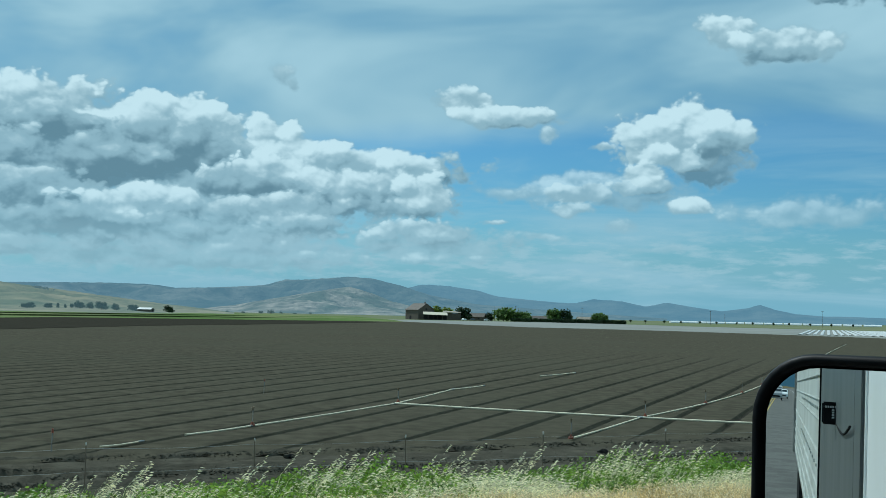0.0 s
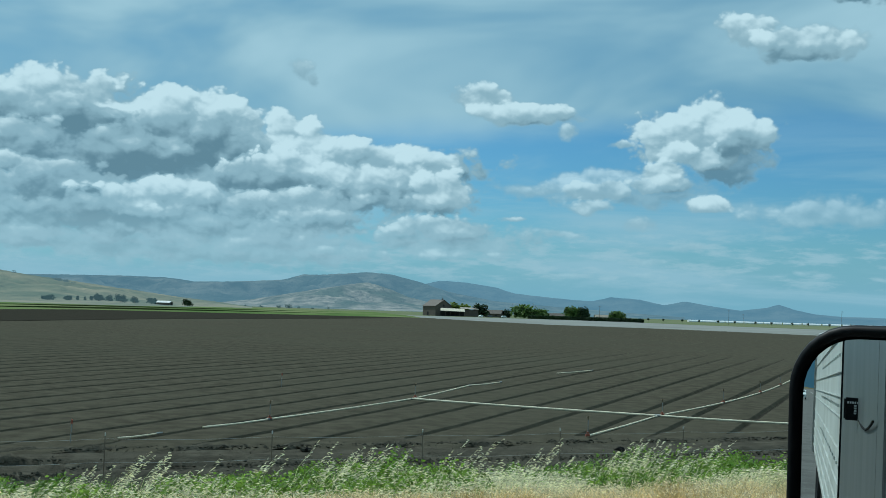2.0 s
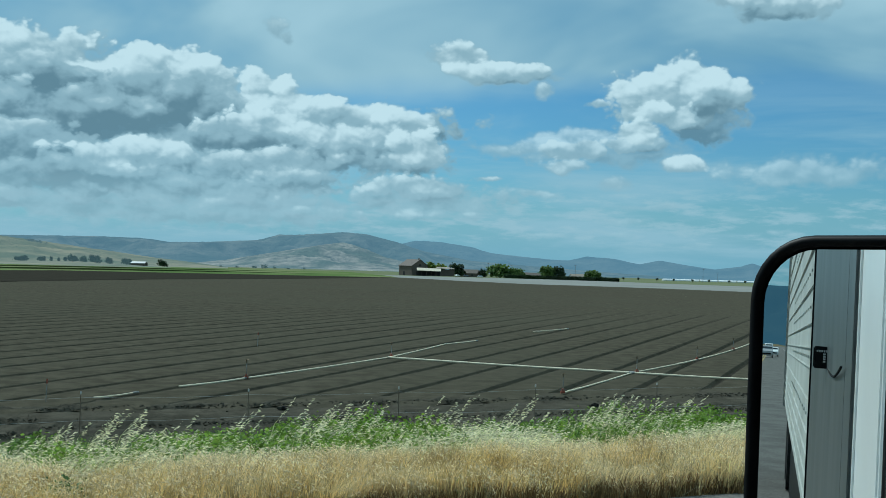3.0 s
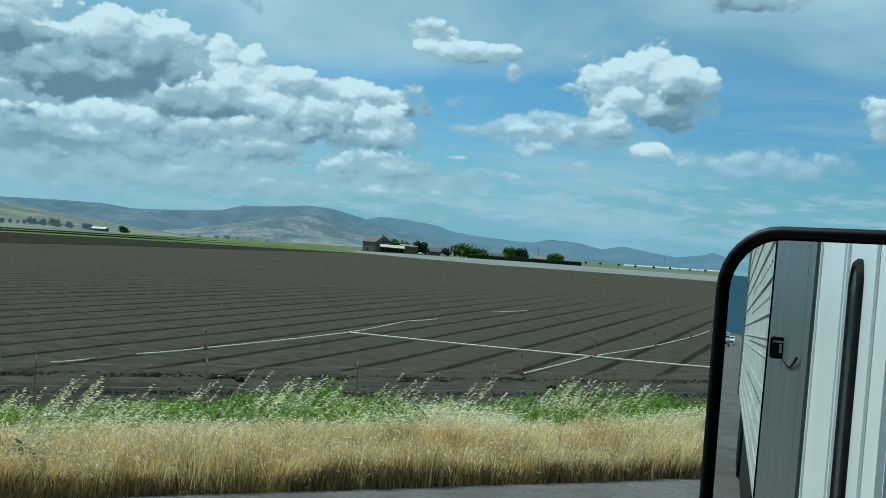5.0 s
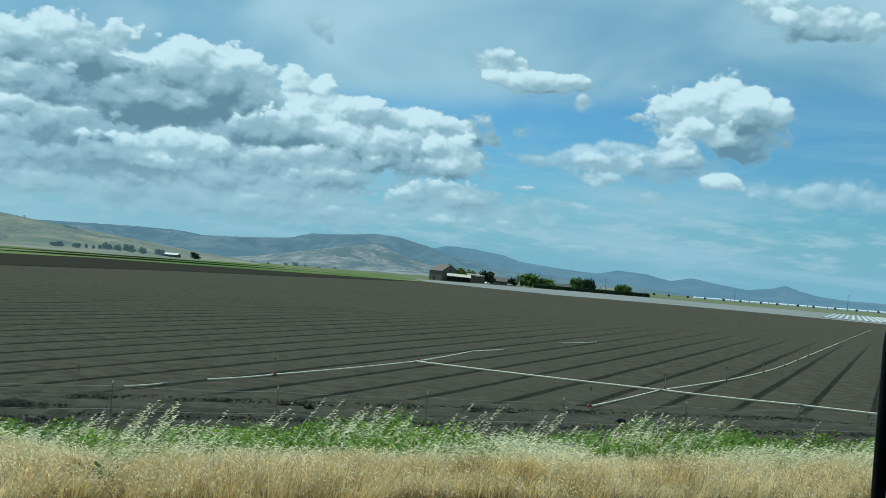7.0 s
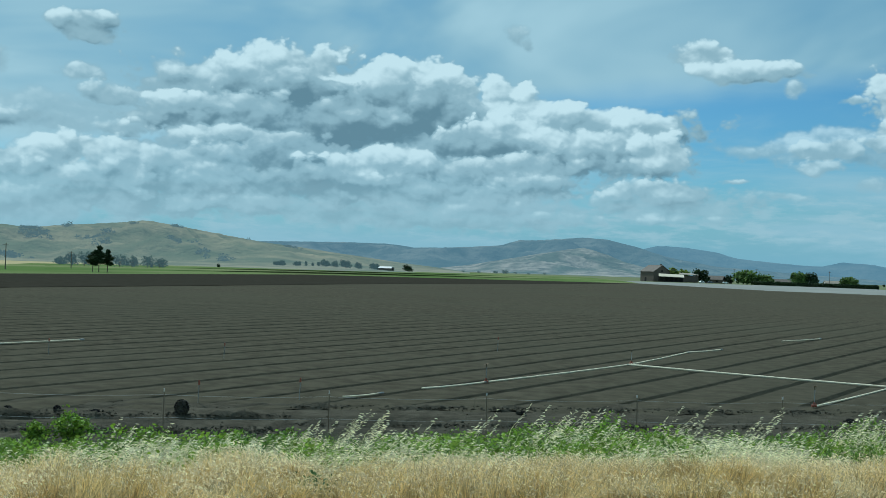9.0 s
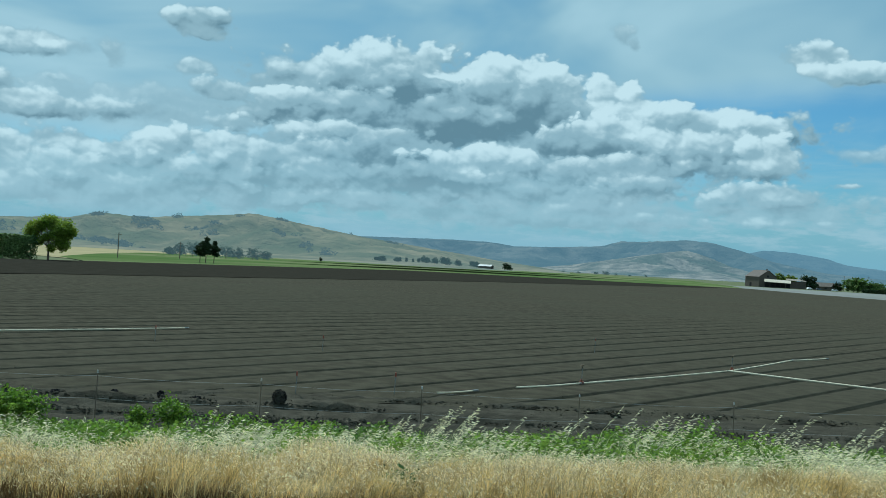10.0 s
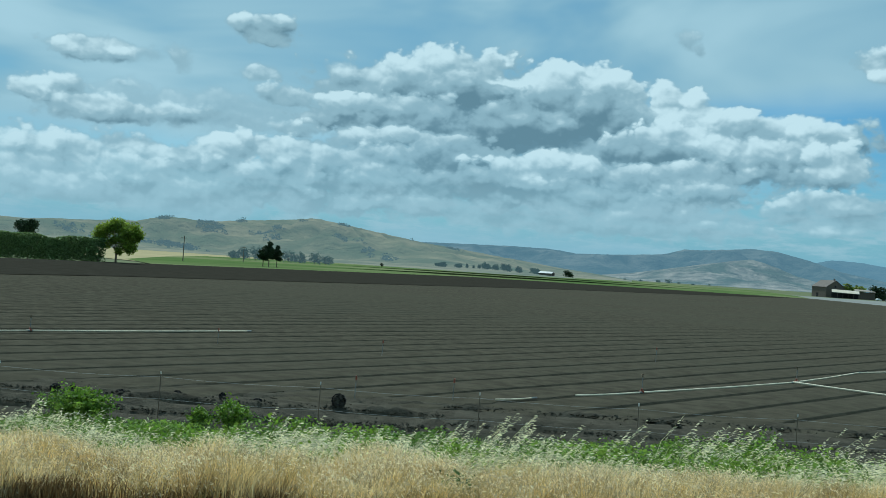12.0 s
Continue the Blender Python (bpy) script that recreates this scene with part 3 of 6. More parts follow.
def make_field():
    """Raised planting beds with narrow furrows between them, joined into one sheet of soil."""
    prof = [(0.0, -0.12), (0.06, -0.12), (0.19, -0.012), (0.50, 0.01), (1.18, 0.022), (1.90, 0.01), (2.15, -0.012), (2.28, -0.13)]
    furrow_shade = []
    verts, faces = [], []
    for b in range(-132, 114):
        q0 = b * BED + 0.736
        r0 = max((31.6 + 0.670 * q0) / 0.742 + RNG.uniform(-0.6, 0.6), (-140 - 0.9272 * q0) / 0.3746)
        r1 = r0
        while r1 < 700:
            p = bed_line(b + 0.5, r1)
            if not in_field(p.x, p.y) and r1 > r0 + 1:
                break
            r1 += 3.0
        if r1 - r0 < 6:
            continue
        stops = [r0, r0 + 0.6, r0 + 1.4, r0 + 2.4, r0 + 3.6]
        step = 1.5
        while stops[-1] + step < r1:
            stops.append(stops[-1] + step)
            step = min(step * 1.05, 14)
        stops.append(r1)
        base = len(verts)
        for i, r in enumerate(stops):
            far = math.hypot(*bed_line(b, r).xy)
            fade = min(1.0, i / 4.0) * (1.0 if far < 75 else max(0.12, 1 - (far - 75) / 65))
            for dq, z in prof:
                c = bed_line(b + dq / BED, r) + Q * (0.05 * noise.noise((r * 0.15, b * 3.1, 0)) + 0.03 * noise.noise((r * 0.9, b * 1.7, 6)))
                zz = z * fade + 0.09 + (-0.06 if i == 0 else 0) + 0.02 * noise.noise((c.x * 0.9, c.y * 0.9, 5))
                verts.append((c.x, c.y, zz))
        k = len(prof)
        for i in range(len(stops) - 1):
            for j in range(k - 1):
                a = base + i * k + j
                faces.append((a, a + 1, a + k + 1, a + k))
                # floors nearer than 120 m get the soil with painted shade
                furrow_shade.append(1 if j == 0 and math.hypot(*verts[a][:2]) < 120 else 0)
        # the furrow's floor joins the next bed
        for i in range(len(stops) - 1):
            a = base + i * k + k - 1
            n0 = len(verts)
            for v, r in ((verts[a], stops[i]), (verts[a + k], stops[i + 1])):
                e = bed_line(b + 1, r)
                verts.append((e.x, e.y, v[2]))
            faces.append((a, n0, n0 + 1, a + k))
            furrow_shade.append(1 if math.hypot(*verts[a][:2]) < 120 else 0)
    ob = put("field_soil", mesh_np("field_soil", verts, faces, M["soil"], False))
    ob.data.materials.append(M["soil_furrow_shade"])
    ob.data.polygons.foreach_set("material_index", np.array(furrow_shade, np.int32))
    tagged(ob, "bare dark brown soil in long planting beds", "field", kind="stuff")


make_field()


def make_headland():
    """The bare turning strip between the beds and the verge, with ruts along the road."""
    las = np.concatenate([np.arange(19.0, 24.0, 0.25), np.arange(24.0, 32.0, 0.13), np.arange(32.0, 34.5, 0.25), [36, 40]])
    ss = np.concatenate([np.arange(-34, -16, 0.6), np.arange(-16, 26, 0.25), np.arange(26, 60, 0.8), [90, 140, 220]])
    ss = np.concatenate([[-260, -160, -90, -60, -45], ss])
    v = []
    for la in las:
        for s in ss:
            z = 0.06 + 0.05 * noise.noise((s * 0.2, la * 1.7, 1)) + 0.03 * noise.noise((s * 0.7, la * 3.2, 4)) + 0.02 * noise.noise((s * 3.0, la * 4.0, 8))
            for r0, dep, wd, s0, s1 in ((29.0, 0.40, 0.22, -60, -1), (26.45, 0.40, 0.22, -60, 0), (31.0, 0.34, 0.20, 1, 12), (24.6, 0.10, 0.3, -60, 60), (27.7, 0.08, 0.25, -60, 60)):
                on = min(1.0, max(0.25, 1 - 0.3 * max(s0 - s, s - s1, 0)))
                mid = r0 + 0.25 * noise.noise((s * 0.06, r0, 7))
                g = math.exp(-((la - mid) / wd) ** 2)
                z -= on * dep * g * (0.65 + 0.8 * noise.noise((s * 0.25, r0 * 2, 2)))
                z += on * 0.20 * math.exp(-((la - mid - 0.42) / 0.2) ** 2) * max(0, 0.25 + noise.noise((s * 0.5, r0, 11)) + 0.7 * noise.noise((s * 2.6, la * 2.6, 13)))
            if la > 32.5:
                z -= (la - 32.5) * 0.05
            v.append(rl(s, la, z))
    k = len(ss)
    f = [(i * k + j, i * k + j + 1, (i + 1) * k + j + 1, (i + 1) * k + j) for i in range(len(las) - 1) for j in range(k - 1)]
    tagged(put("headland_soil", mesh_np("headland_soil", v, f, M["soil_dark"], True)), "trampled dark soil with wheel ruts", "soil", kind="stuff")


make_headland()
strip([(-139, 60), (-139, 436), (-50, 520), (-4, 556), (-20, 450), (-43, 340), (-62, 264), (-70, 195), (-77.5, 134), (-81, 112), (-80, 60)], M["worked"], "worked_soil", 0.15, label="freshly worked darker soil along the field's far side", category="field", kind="structure")


def make_crumbs():
    """Loose clods on the headland and the bed tops."""
    rng = np.random.default_rng(17)
    n = 4800
    s, la = rng.uniform(-24, 26, n), 20.5 + 16 * rng.random(n) ** 0.9
    rut = rng.random(n) < 0.72
    la = np.where(rut, np.where(s < 0.5, rng.choice([29.35, 26.8, 26.9], n), rng.choice([31.3, 27.9], n)) + rng.normal(0, 0.2, n), la)
    r = rng.uniform(0.012, 0.04, n) * np.where(rut, 1.3, 0.8)
    c = np.stack([F.x * s + L.x * la, F.y * s + L.y * la, 0.07 + r * 0.5], 1)
    octa = np.array([(1, 0, 0), (0, 1, 0), (-1, 0, 0), (0, -1, 0), (0, 0, 1), (0, 0, -1)], float)
    tri = np.array([(0, 1, 4), (1, 2, 4), (2, 3, 4), (3, 0, 4), (1, 0, 5), (2, 1, 5), (3, 2, 5), (0, 3, 5)])
    v = (octa[None] * rng.uniform(0.6, 1.3, (n, 6, 1)) + rng.normal(0, 0.2, (n, 6, 3))) * r[:, None, None] * [1.3, 1.0, 0.75] + c[:, None]
    f = (np.arange(n)[:, None, None] * 6 + tri[None]).reshape(-1, 3)
    tagged(put("soil_crumbs", mesh_np("soil_crumbs", v.reshape(-1, 3), f, M["soil_dark"])), "loose dark clods scattered over trampled soil", "clods", kind="stuff")


make_crumbs()

strip([(-142, 207), (-142, 438), (-50, 527), (0, 582), (-5, 700), (-60, 1300), (-350, 1700), (-380, 1000), (-375, 750), (-346, 560), (-260, 390), (-180, 250)], M["crop"], "crop_field", 0.03,
      label="bright green low crop in a long field", category="field", kind="structure")
strip([(-150, 222), (-240, 378), (-330, 546), (-360, 750), (-360, 1500), (-900, 1500), (-1500, 1500), (-800, 650)], M["dry_field"], "dry_field", 0.01, label="dry tan grass field before the hills", category="field", kind="structure")


def make_crop_rows():
    """Darker strips of taller crop along the green field."""
    for k, w in ((1.38, 0.04), (1.85, 0.06)):
        azs = (-31.0, -28.0, -25.0, -22.0, -19.0, -15.0, -11.0, -7.0, -4.0)
        near = [min(lerp_list(FAR_EDGE, a), 142 / math.sin(radians(-a))) for a in azs]
        pts = [polar(a, d * k) for a, d in zip(azs, near)] + [polar(a, d * (k + w)) for a, d in reversed(list(zip(azs, near)))]
        strip([(p.x, p.y) for p in pts], M["crop_dark"], "crop_strip", 0.045 + 0.004 * k, label="darker strip of taller crop in the green field", category="field", kind="structure")


make_crop_rows()


def make_pale_land():
    near = [(az, lerp_list(FAR_EDGE, az) + 1.5) for az in (-7, -4, -1, 0, 3, 6.6, 9.5, 12.5, 16, 20, 24, 28)]
    far = [(28, 640), (20, 690), (15, 720), (9.5, 860), (3.5, 810), (0, 800), (-4, 720), (-7, 560)]
    pts = [polar(a, d) for a, d in near + far]
    strip([(p.x, p.y) for p in pts], M["pale"], "fallow_strip", 0.02, label="pale grey fallow land behind the dark field", category="field", kind="structure")


make_pale_land()


def make_mulch():
    m = empty("mulched_beds", Matrix.Identity(4), label="white plastic film over raised planting beds", category="field beds", kind="structure")
    for i in range(-4, 22):
        q = i * BED
        a = (385 - 0.1 * q)
        bm = bmesh.new()
        prof = [(-0.6, 0.02), (-0.5, 0.22), (0.5, 0.22), (0.6, 0.02)]
        vs = [[bm.verts.new(Q * (q + dq) + R * r + Vector((0, 0, z))) for dq, z in prof] for r in (a, 480, 640)]
        for u, w in zip(vs, vs[1:]):
            for j in range(3):
                bm.faces.new((u[j], u[j + 1], w[j + 1], w[j]))
        part("film_bed", bm, M["mulch"], m)


make_mulch()


def make_range(name, crest, d0, d1, mat, label, rough=0.12, folds=1.0, step=0.12, seed=0, rows=22, foot=0.0):
    """A range of hills that rises from d0 to its crest at d1 metres; crest: azimuth and elevation in degrees."""
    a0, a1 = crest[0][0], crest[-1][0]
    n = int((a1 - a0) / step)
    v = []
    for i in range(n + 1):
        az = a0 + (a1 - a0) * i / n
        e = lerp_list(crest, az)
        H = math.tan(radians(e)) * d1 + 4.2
        for j in range(rows + 3):
            k = j / rows
            d = d0 + (d1 - d0) * k
            rise = (1 - math.cos(math.pi * min(k, 1.0))) / 2 if k <= 1 else 1 - (k - 1) * 4
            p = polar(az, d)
            fold = noise.fractal((p.x * 0.0042 + seed, p.y * 0.0030, seed), 0.9, 2.1, 6)
            h = H * (rise ** 1.15) * (1 + folds * 0.95 * fold * math.sin(math.pi * min(k, 1.0)))
            h += rough * 60 * fold * math.sin(math.pi * min(k, 1)) * 0.4
            if abs(k - 1) < 0.12:
                h += H * 0.02 * noise.noise((az * 2.3, seed, 1)) + H * 0.012 * noise.noise((az * 7, seed, 5))
            if k < 0.97:
                h = min(h, 4.2 + (H - 4.2) * d / d1 * (0.955 + 0.03 * fold))
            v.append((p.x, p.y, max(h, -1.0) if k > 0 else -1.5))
    r = rows + 3
    f = [(i * r + j, (i + 1) * r + j, (i + 1) * r + j + 1, i * r + j + 1) for i in range(n) for j in range(r - 1)]
    grid = np.array(v).reshape(n + 1, r, 3)

    def height(az, d):
        i = int(round((az - a0) / (a1 - a0) * n))
        return float(np.interp(d, d0 + (d1 - d0) * np.arange(r) / rows, grid[max(0, min(n, i)), :, 2]))

    tagged(put(name, mesh_np(name, v, f, mat, True)), label, "hills", kind="structure")
    return height


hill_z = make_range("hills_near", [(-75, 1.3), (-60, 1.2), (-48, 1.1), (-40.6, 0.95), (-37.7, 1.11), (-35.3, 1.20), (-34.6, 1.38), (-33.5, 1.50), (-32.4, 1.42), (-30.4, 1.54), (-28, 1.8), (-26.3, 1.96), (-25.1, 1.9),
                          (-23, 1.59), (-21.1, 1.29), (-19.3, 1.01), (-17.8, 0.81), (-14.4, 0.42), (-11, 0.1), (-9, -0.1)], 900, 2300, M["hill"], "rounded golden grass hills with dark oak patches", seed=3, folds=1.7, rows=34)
make_range("hills_tan", [(-11, 0.05), (-9, 0.3), (-7.7, 0.55), (-5.6, 0.95), (-4, 1.25), (-2.9, 1.40), (-1.8, 1.1), (-0.7, 0.68), (1, 0.3), (3, 0.05)], 2700, 3300, M["foothill"], "bare tan foothills with haze put into their colour", seed=9)
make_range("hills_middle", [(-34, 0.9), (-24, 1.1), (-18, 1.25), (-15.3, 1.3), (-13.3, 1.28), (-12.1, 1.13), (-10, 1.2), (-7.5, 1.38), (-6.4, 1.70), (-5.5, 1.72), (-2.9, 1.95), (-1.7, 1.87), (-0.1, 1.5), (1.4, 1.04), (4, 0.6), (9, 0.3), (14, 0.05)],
           3000, 3900, M["ridge"], "wooded ridge, grey-green with haze put into its colour", seed=15)
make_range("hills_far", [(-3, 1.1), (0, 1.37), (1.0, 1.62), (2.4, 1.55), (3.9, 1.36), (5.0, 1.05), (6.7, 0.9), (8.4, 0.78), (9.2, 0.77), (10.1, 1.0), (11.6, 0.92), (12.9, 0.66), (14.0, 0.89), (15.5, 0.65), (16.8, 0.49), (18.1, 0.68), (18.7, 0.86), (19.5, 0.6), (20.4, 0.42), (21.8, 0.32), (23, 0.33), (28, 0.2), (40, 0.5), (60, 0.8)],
           4100, 4600, M["far_ridge"], "distant mountain range, blue from haze put into its colour", seed=21, folds=0.5)
make_range("hills_behind", [(-165, 1.0), (-140, 2.2), (-118, 2.8), (-108, 3.0), (-95, 2.4), (-75, 1.4)], 2600, 3600, M["back_ridge"], "hills beyond the road behind, dark blue from painted haze", seed=31, step=0.5)

# ---- truck that carries the camera ----
TR = Matrix.Translation((0, 0, 0)) @ Matrix(((F.x, L.x, 0, 0), (F.y, L.y, 0, 0), (0, 0, 1, 0), (0, 0, 0, 1)))  # along, across, up
SIDE = 0.50                        # the cab's outer side
MIRROR_AT = Vector((0.061, 0.846, 4.217))
MN = Vector((-0.709, -0.705, 0.031)).normalized()
ME1 = Vector((0.705, -0.709, 0)).normalized()
ME2 = MN.cross(ME1) * -1
ME2 = ME2 if ME2.z > 0 else -ME2


def rounded_rect(x0, y0, x1, y1, r, n=8):
    pts = []
    for cx, cy, a in ((x0 + r, y1 - r, 90), (x0 + r, y0 + r, 180), (x1 - r, y0 + r, 270), (x1 - r, y1 - r, 0)):
        for i in range(n + 1):
            t = radians(a + 90 * i / n)
            pts.append((cx + r * math.cos(t), cy + r * math.sin(t)))
    return pts


def make_mirror():
    """Tall side mirror: a bevelled black shell with flat glass sunk into it."""
    W, H, r = 0.27, 0.50, 0.052
    frame_m = Matrix(((ME1.x, ME2.x, MN.x, MIRROR_AT.x), (ME1.y, ME2.y, MN.y, MIRROR_AT.y), (ME1.z, ME2.z, MN.z, MIRROR_AT.z), (0, 0, 0, 1)))
    th = empty("side_mirror", frame_m, label="tall black truck side mirror with rounded corners", category="mirror")
    bm = bmesh.new()
    loops = []
    for inset, z in ((0.018, -0.075), (0.004, -0.06), (0.0, -0.02), (0.0, 0.002), (0.002, 0.006), (0.006, 0.0065), (0.0085, 0.004), (0.0092, -0.004)):
        loops.append([bm.verts.new((x, y, z)) for x, y in rounded_rect(inset, -H + inset, W - inset, -inset, r - inset * 0.8)])
    for a, b in zip(loops, loops[1:]):
        k = len(a)
        for i in range(k):
            bm.faces.new((a[i], a[(i + 1) % k], b[(i + 1) % k], b[i]))
    bm.faces.new(loops[0])
    bmesh.ops.recalc_face_normals(bm, faces=bm.faces)
    part("housing", bm, M["black"], th, "black plastic housing", smooth=True)
    bm = bmesh.new()
    g0 = [bm.verts.new((x, y, 0.0)) for x, y in rounded_rect(0.0108, -H + 0.0108, W - 0.0108, -0.0108, r - 0.0088)]
    g1 = [bm.verts.new((x, y, -0.004)) for x, y in rounded_rect(0.0092, -H + 0.0092, W - 0.0092, -0.0092, r - 0.0080)]
    f = bm.faces.new(g0)
    for i in range(len(g0)):
        bm.faces.new((g0[i], g0[(i + 1) % len(g0)], g1[(i + 1) % len(g0)], g1[i]))
    bmesh.ops.recalc_face_normals(bm, faces=bm.faces)
    part("glass", bm, M["mirror"], th, "clear mirror glass")
    back = frame_m.inverted() @ (TR @ Vector((0.95, SIDE + 0.01, 3.8)))
    part("bracket", tube(bmesh.new(), (W * 0.6, -H * 0.85, -0.05), back, 0.016, n=10), M["black"], th, "black tube bracket")
    back2 = frame_m.inverted() @ (TR @ Vector((0.95, SIDE + 0.01, 4.25)))
    part("bracket", tube(bmesh.new(), (W * 0.6, -H * 0.15, -0.05), back2, 0.016, n=10), M["black"], th, "black tube bracket")


make_mirror()


def make_cab():
    cab = empty("truck_cab", TR @ Matrix.Translation((-0.5, SIDE - 1.2, ROAD_Z)), label="white truck cab with sleeper, side window open", category="truck")
    inv = Matrix.Translation((0.5, -(SIDE - 1.2), -ROAD_Z))

    def p(name, bm, mat, label="", parent=None, smooth=False):
        bmesh.ops.transform(bm, matrix=inv, verts=bm.verts)
        return part(name, bm, mat, parent or cab, label, smooth=smooth)

    th = 0.05
    y = SIDE - th / 2
    bm = bmesh.new()
    # door and side wall, with the window left open in it
    box(bm, (0.08, y, 2.62), (1.64, th, 1.0))
    box(bm, (0.08, y, 4.84), (1.64, th, 0.26))
    box(bm, (1.15, y, 3.2), (0.5, th, 2.6))
    p("side_wall", bm, M["white_paint"])
    p("sleeper_wall", boxed((-1.60, y, 3.3), (1.70, th, 3.4), 0.012), M["white_paint"], "glossy white sleeper wall")
    for xx in (-0.96, -1.52, -1.60, -2.40):
        p("panel_seam", boxed((xx, SIDE + 0.002, 3.3), (0.03, 0.010, 3.3), 0.004), M["white_paint"])
    p("roof", boxed((-0.55, SIDE - 1.2, 5.0), (3.9, 2.4, 0.06)), M["white_paint"])
    p("far_wall", boxed((-0.55, SIDE - 2.4, 3.3), (3.9, 0.05, 3.4)), M["white_paint"])
    p("rear_wall", boxed((-2.52, SIDE - 1.2, 3.3), (0.05, 2.3, 3.4)), M["white_paint"])
    p("front_wall", boxed((1.42, SIDE - 1.2, 3.3), (0.05, 2.4, 3.4)), M["white_paint"])
    p("floor_pan", boxed((-0.55, SIDE - 1.2, 1.95 + 0.65), (3.9, 2.4, 0.06)), M["shade"])
    bm = bmesh.new()
    pts = rounded_rect(-1.36, 3.0, -1.20, 4.31, 0.06)
    lo = [bm.verts.new((a, SIDE + 0.004, b)) for a, b in pts]
    hi = [bm.verts.new((a, SIDE + 0.010, b)) for a, b in pts]
    for i in range(len(pts)):
        bm.faces.new((lo[i], lo[(i + 1) % len(pts)], hi[(i + 1) % len(pts)], hi[i]))
    bm.faces.new(hi)
    bmesh.ops.recalc_face_normals(bm, faces=bm.faces)
    vent = p("side_window", bm, M["glass_dull"], "narrow dark sleeper window")
    bm = bmesh.new()
    rings = []
    for grow, out in ((0.012, 0.0), (0.012, 0.008), (0.006, 0.014), (-0.006, 0.014), (-0.010, 0.008)):
        rings.append([bm.verts.new((a, SIDE + out, b)) for a, b in rounded_rect(-1.36 - grow, 3.0 - grow, -1.20 + grow, 4.31 + grow, 0.06 + grow)])
    for u, w in zip(rings, rings[1:]):
        for i in range(len(u)):
            bm.faces.new((u[i], u[(i + 1) % len(u)], w[(i + 1) % len(u)], w[i]))
    p("window_seal", bm, M["rubber"], "black rubber seal", smooth=True)
    bm = boxed((-3.62, SIDE - 0.005, 3.35), (2.32, 0.04, 3.3), 0.01)
    bmesh.ops.transform(bm, matrix=Matrix.Translation((-2.46, SIDE, 0)) @ Matrix.Rotation(radians(-1.2), 4, "Z") @ Matrix.Translation((2.46, -SIDE, 0)), verts=bm.verts)
    p("side_fairing", bm, M["grey_panel"], "dull grey fairing panel behind the cab")
    p("fairing_rib", boxed((-2.9, SIDE + 0.018, 3.0), (0.03, 0.010, 1.9), 0.004), M["grey_panel"])
    p("fairing_rib", boxed((-2.72, SIDE + 0.016, 3.35), (0.02, 0.010, 3.2), 0.004), M["grey_panel"])
    p("marker_unit", boxed((-3.66, SIDE + 0.052, 4.085), (0.05, 0.085, 0.095), 0.006), M["black"], "black box with pale marks and a cable")
    for i in range(7):
        p("pale_mark", boxed((-3.633, SIDE + 0.022 + i * 0.0095, 4.112), (0.004, 0.006, 0.009)), M["lens"])
    for i in range(4):
        p("pale_mark", boxed((-3.633, SIDE + 0.0505, 4.099 - i * 0.0105), (0.004, 0.010, 0.007)), M["lens"])
    bm = bmesh.new()
    last = None
    for i in range(13):
        a = i / 12
        pt = (-3.64 + 0.95 * a, SIDE + 0.035, 4.045 - 0.036 * math.sin(math.pi * a) + 0.02 * a)
        if last:
            tube(bm, last, pt, 0.0045, n=6)
        last = pt
    p("cable", bm, M["rubber"], "black cable")
    for wx in (-2.4, -3.6, 1.0):
        bm = bmesh.new()
        tube(bm, (wx, SIDE - 0.32, ROAD_Z + 0.56), (wx, SIDE - 0.02, ROAD_Z + 0.56), 0.5, n=28)
        p("tyre", bm, M["rubber"])
    return cab


make_cab()


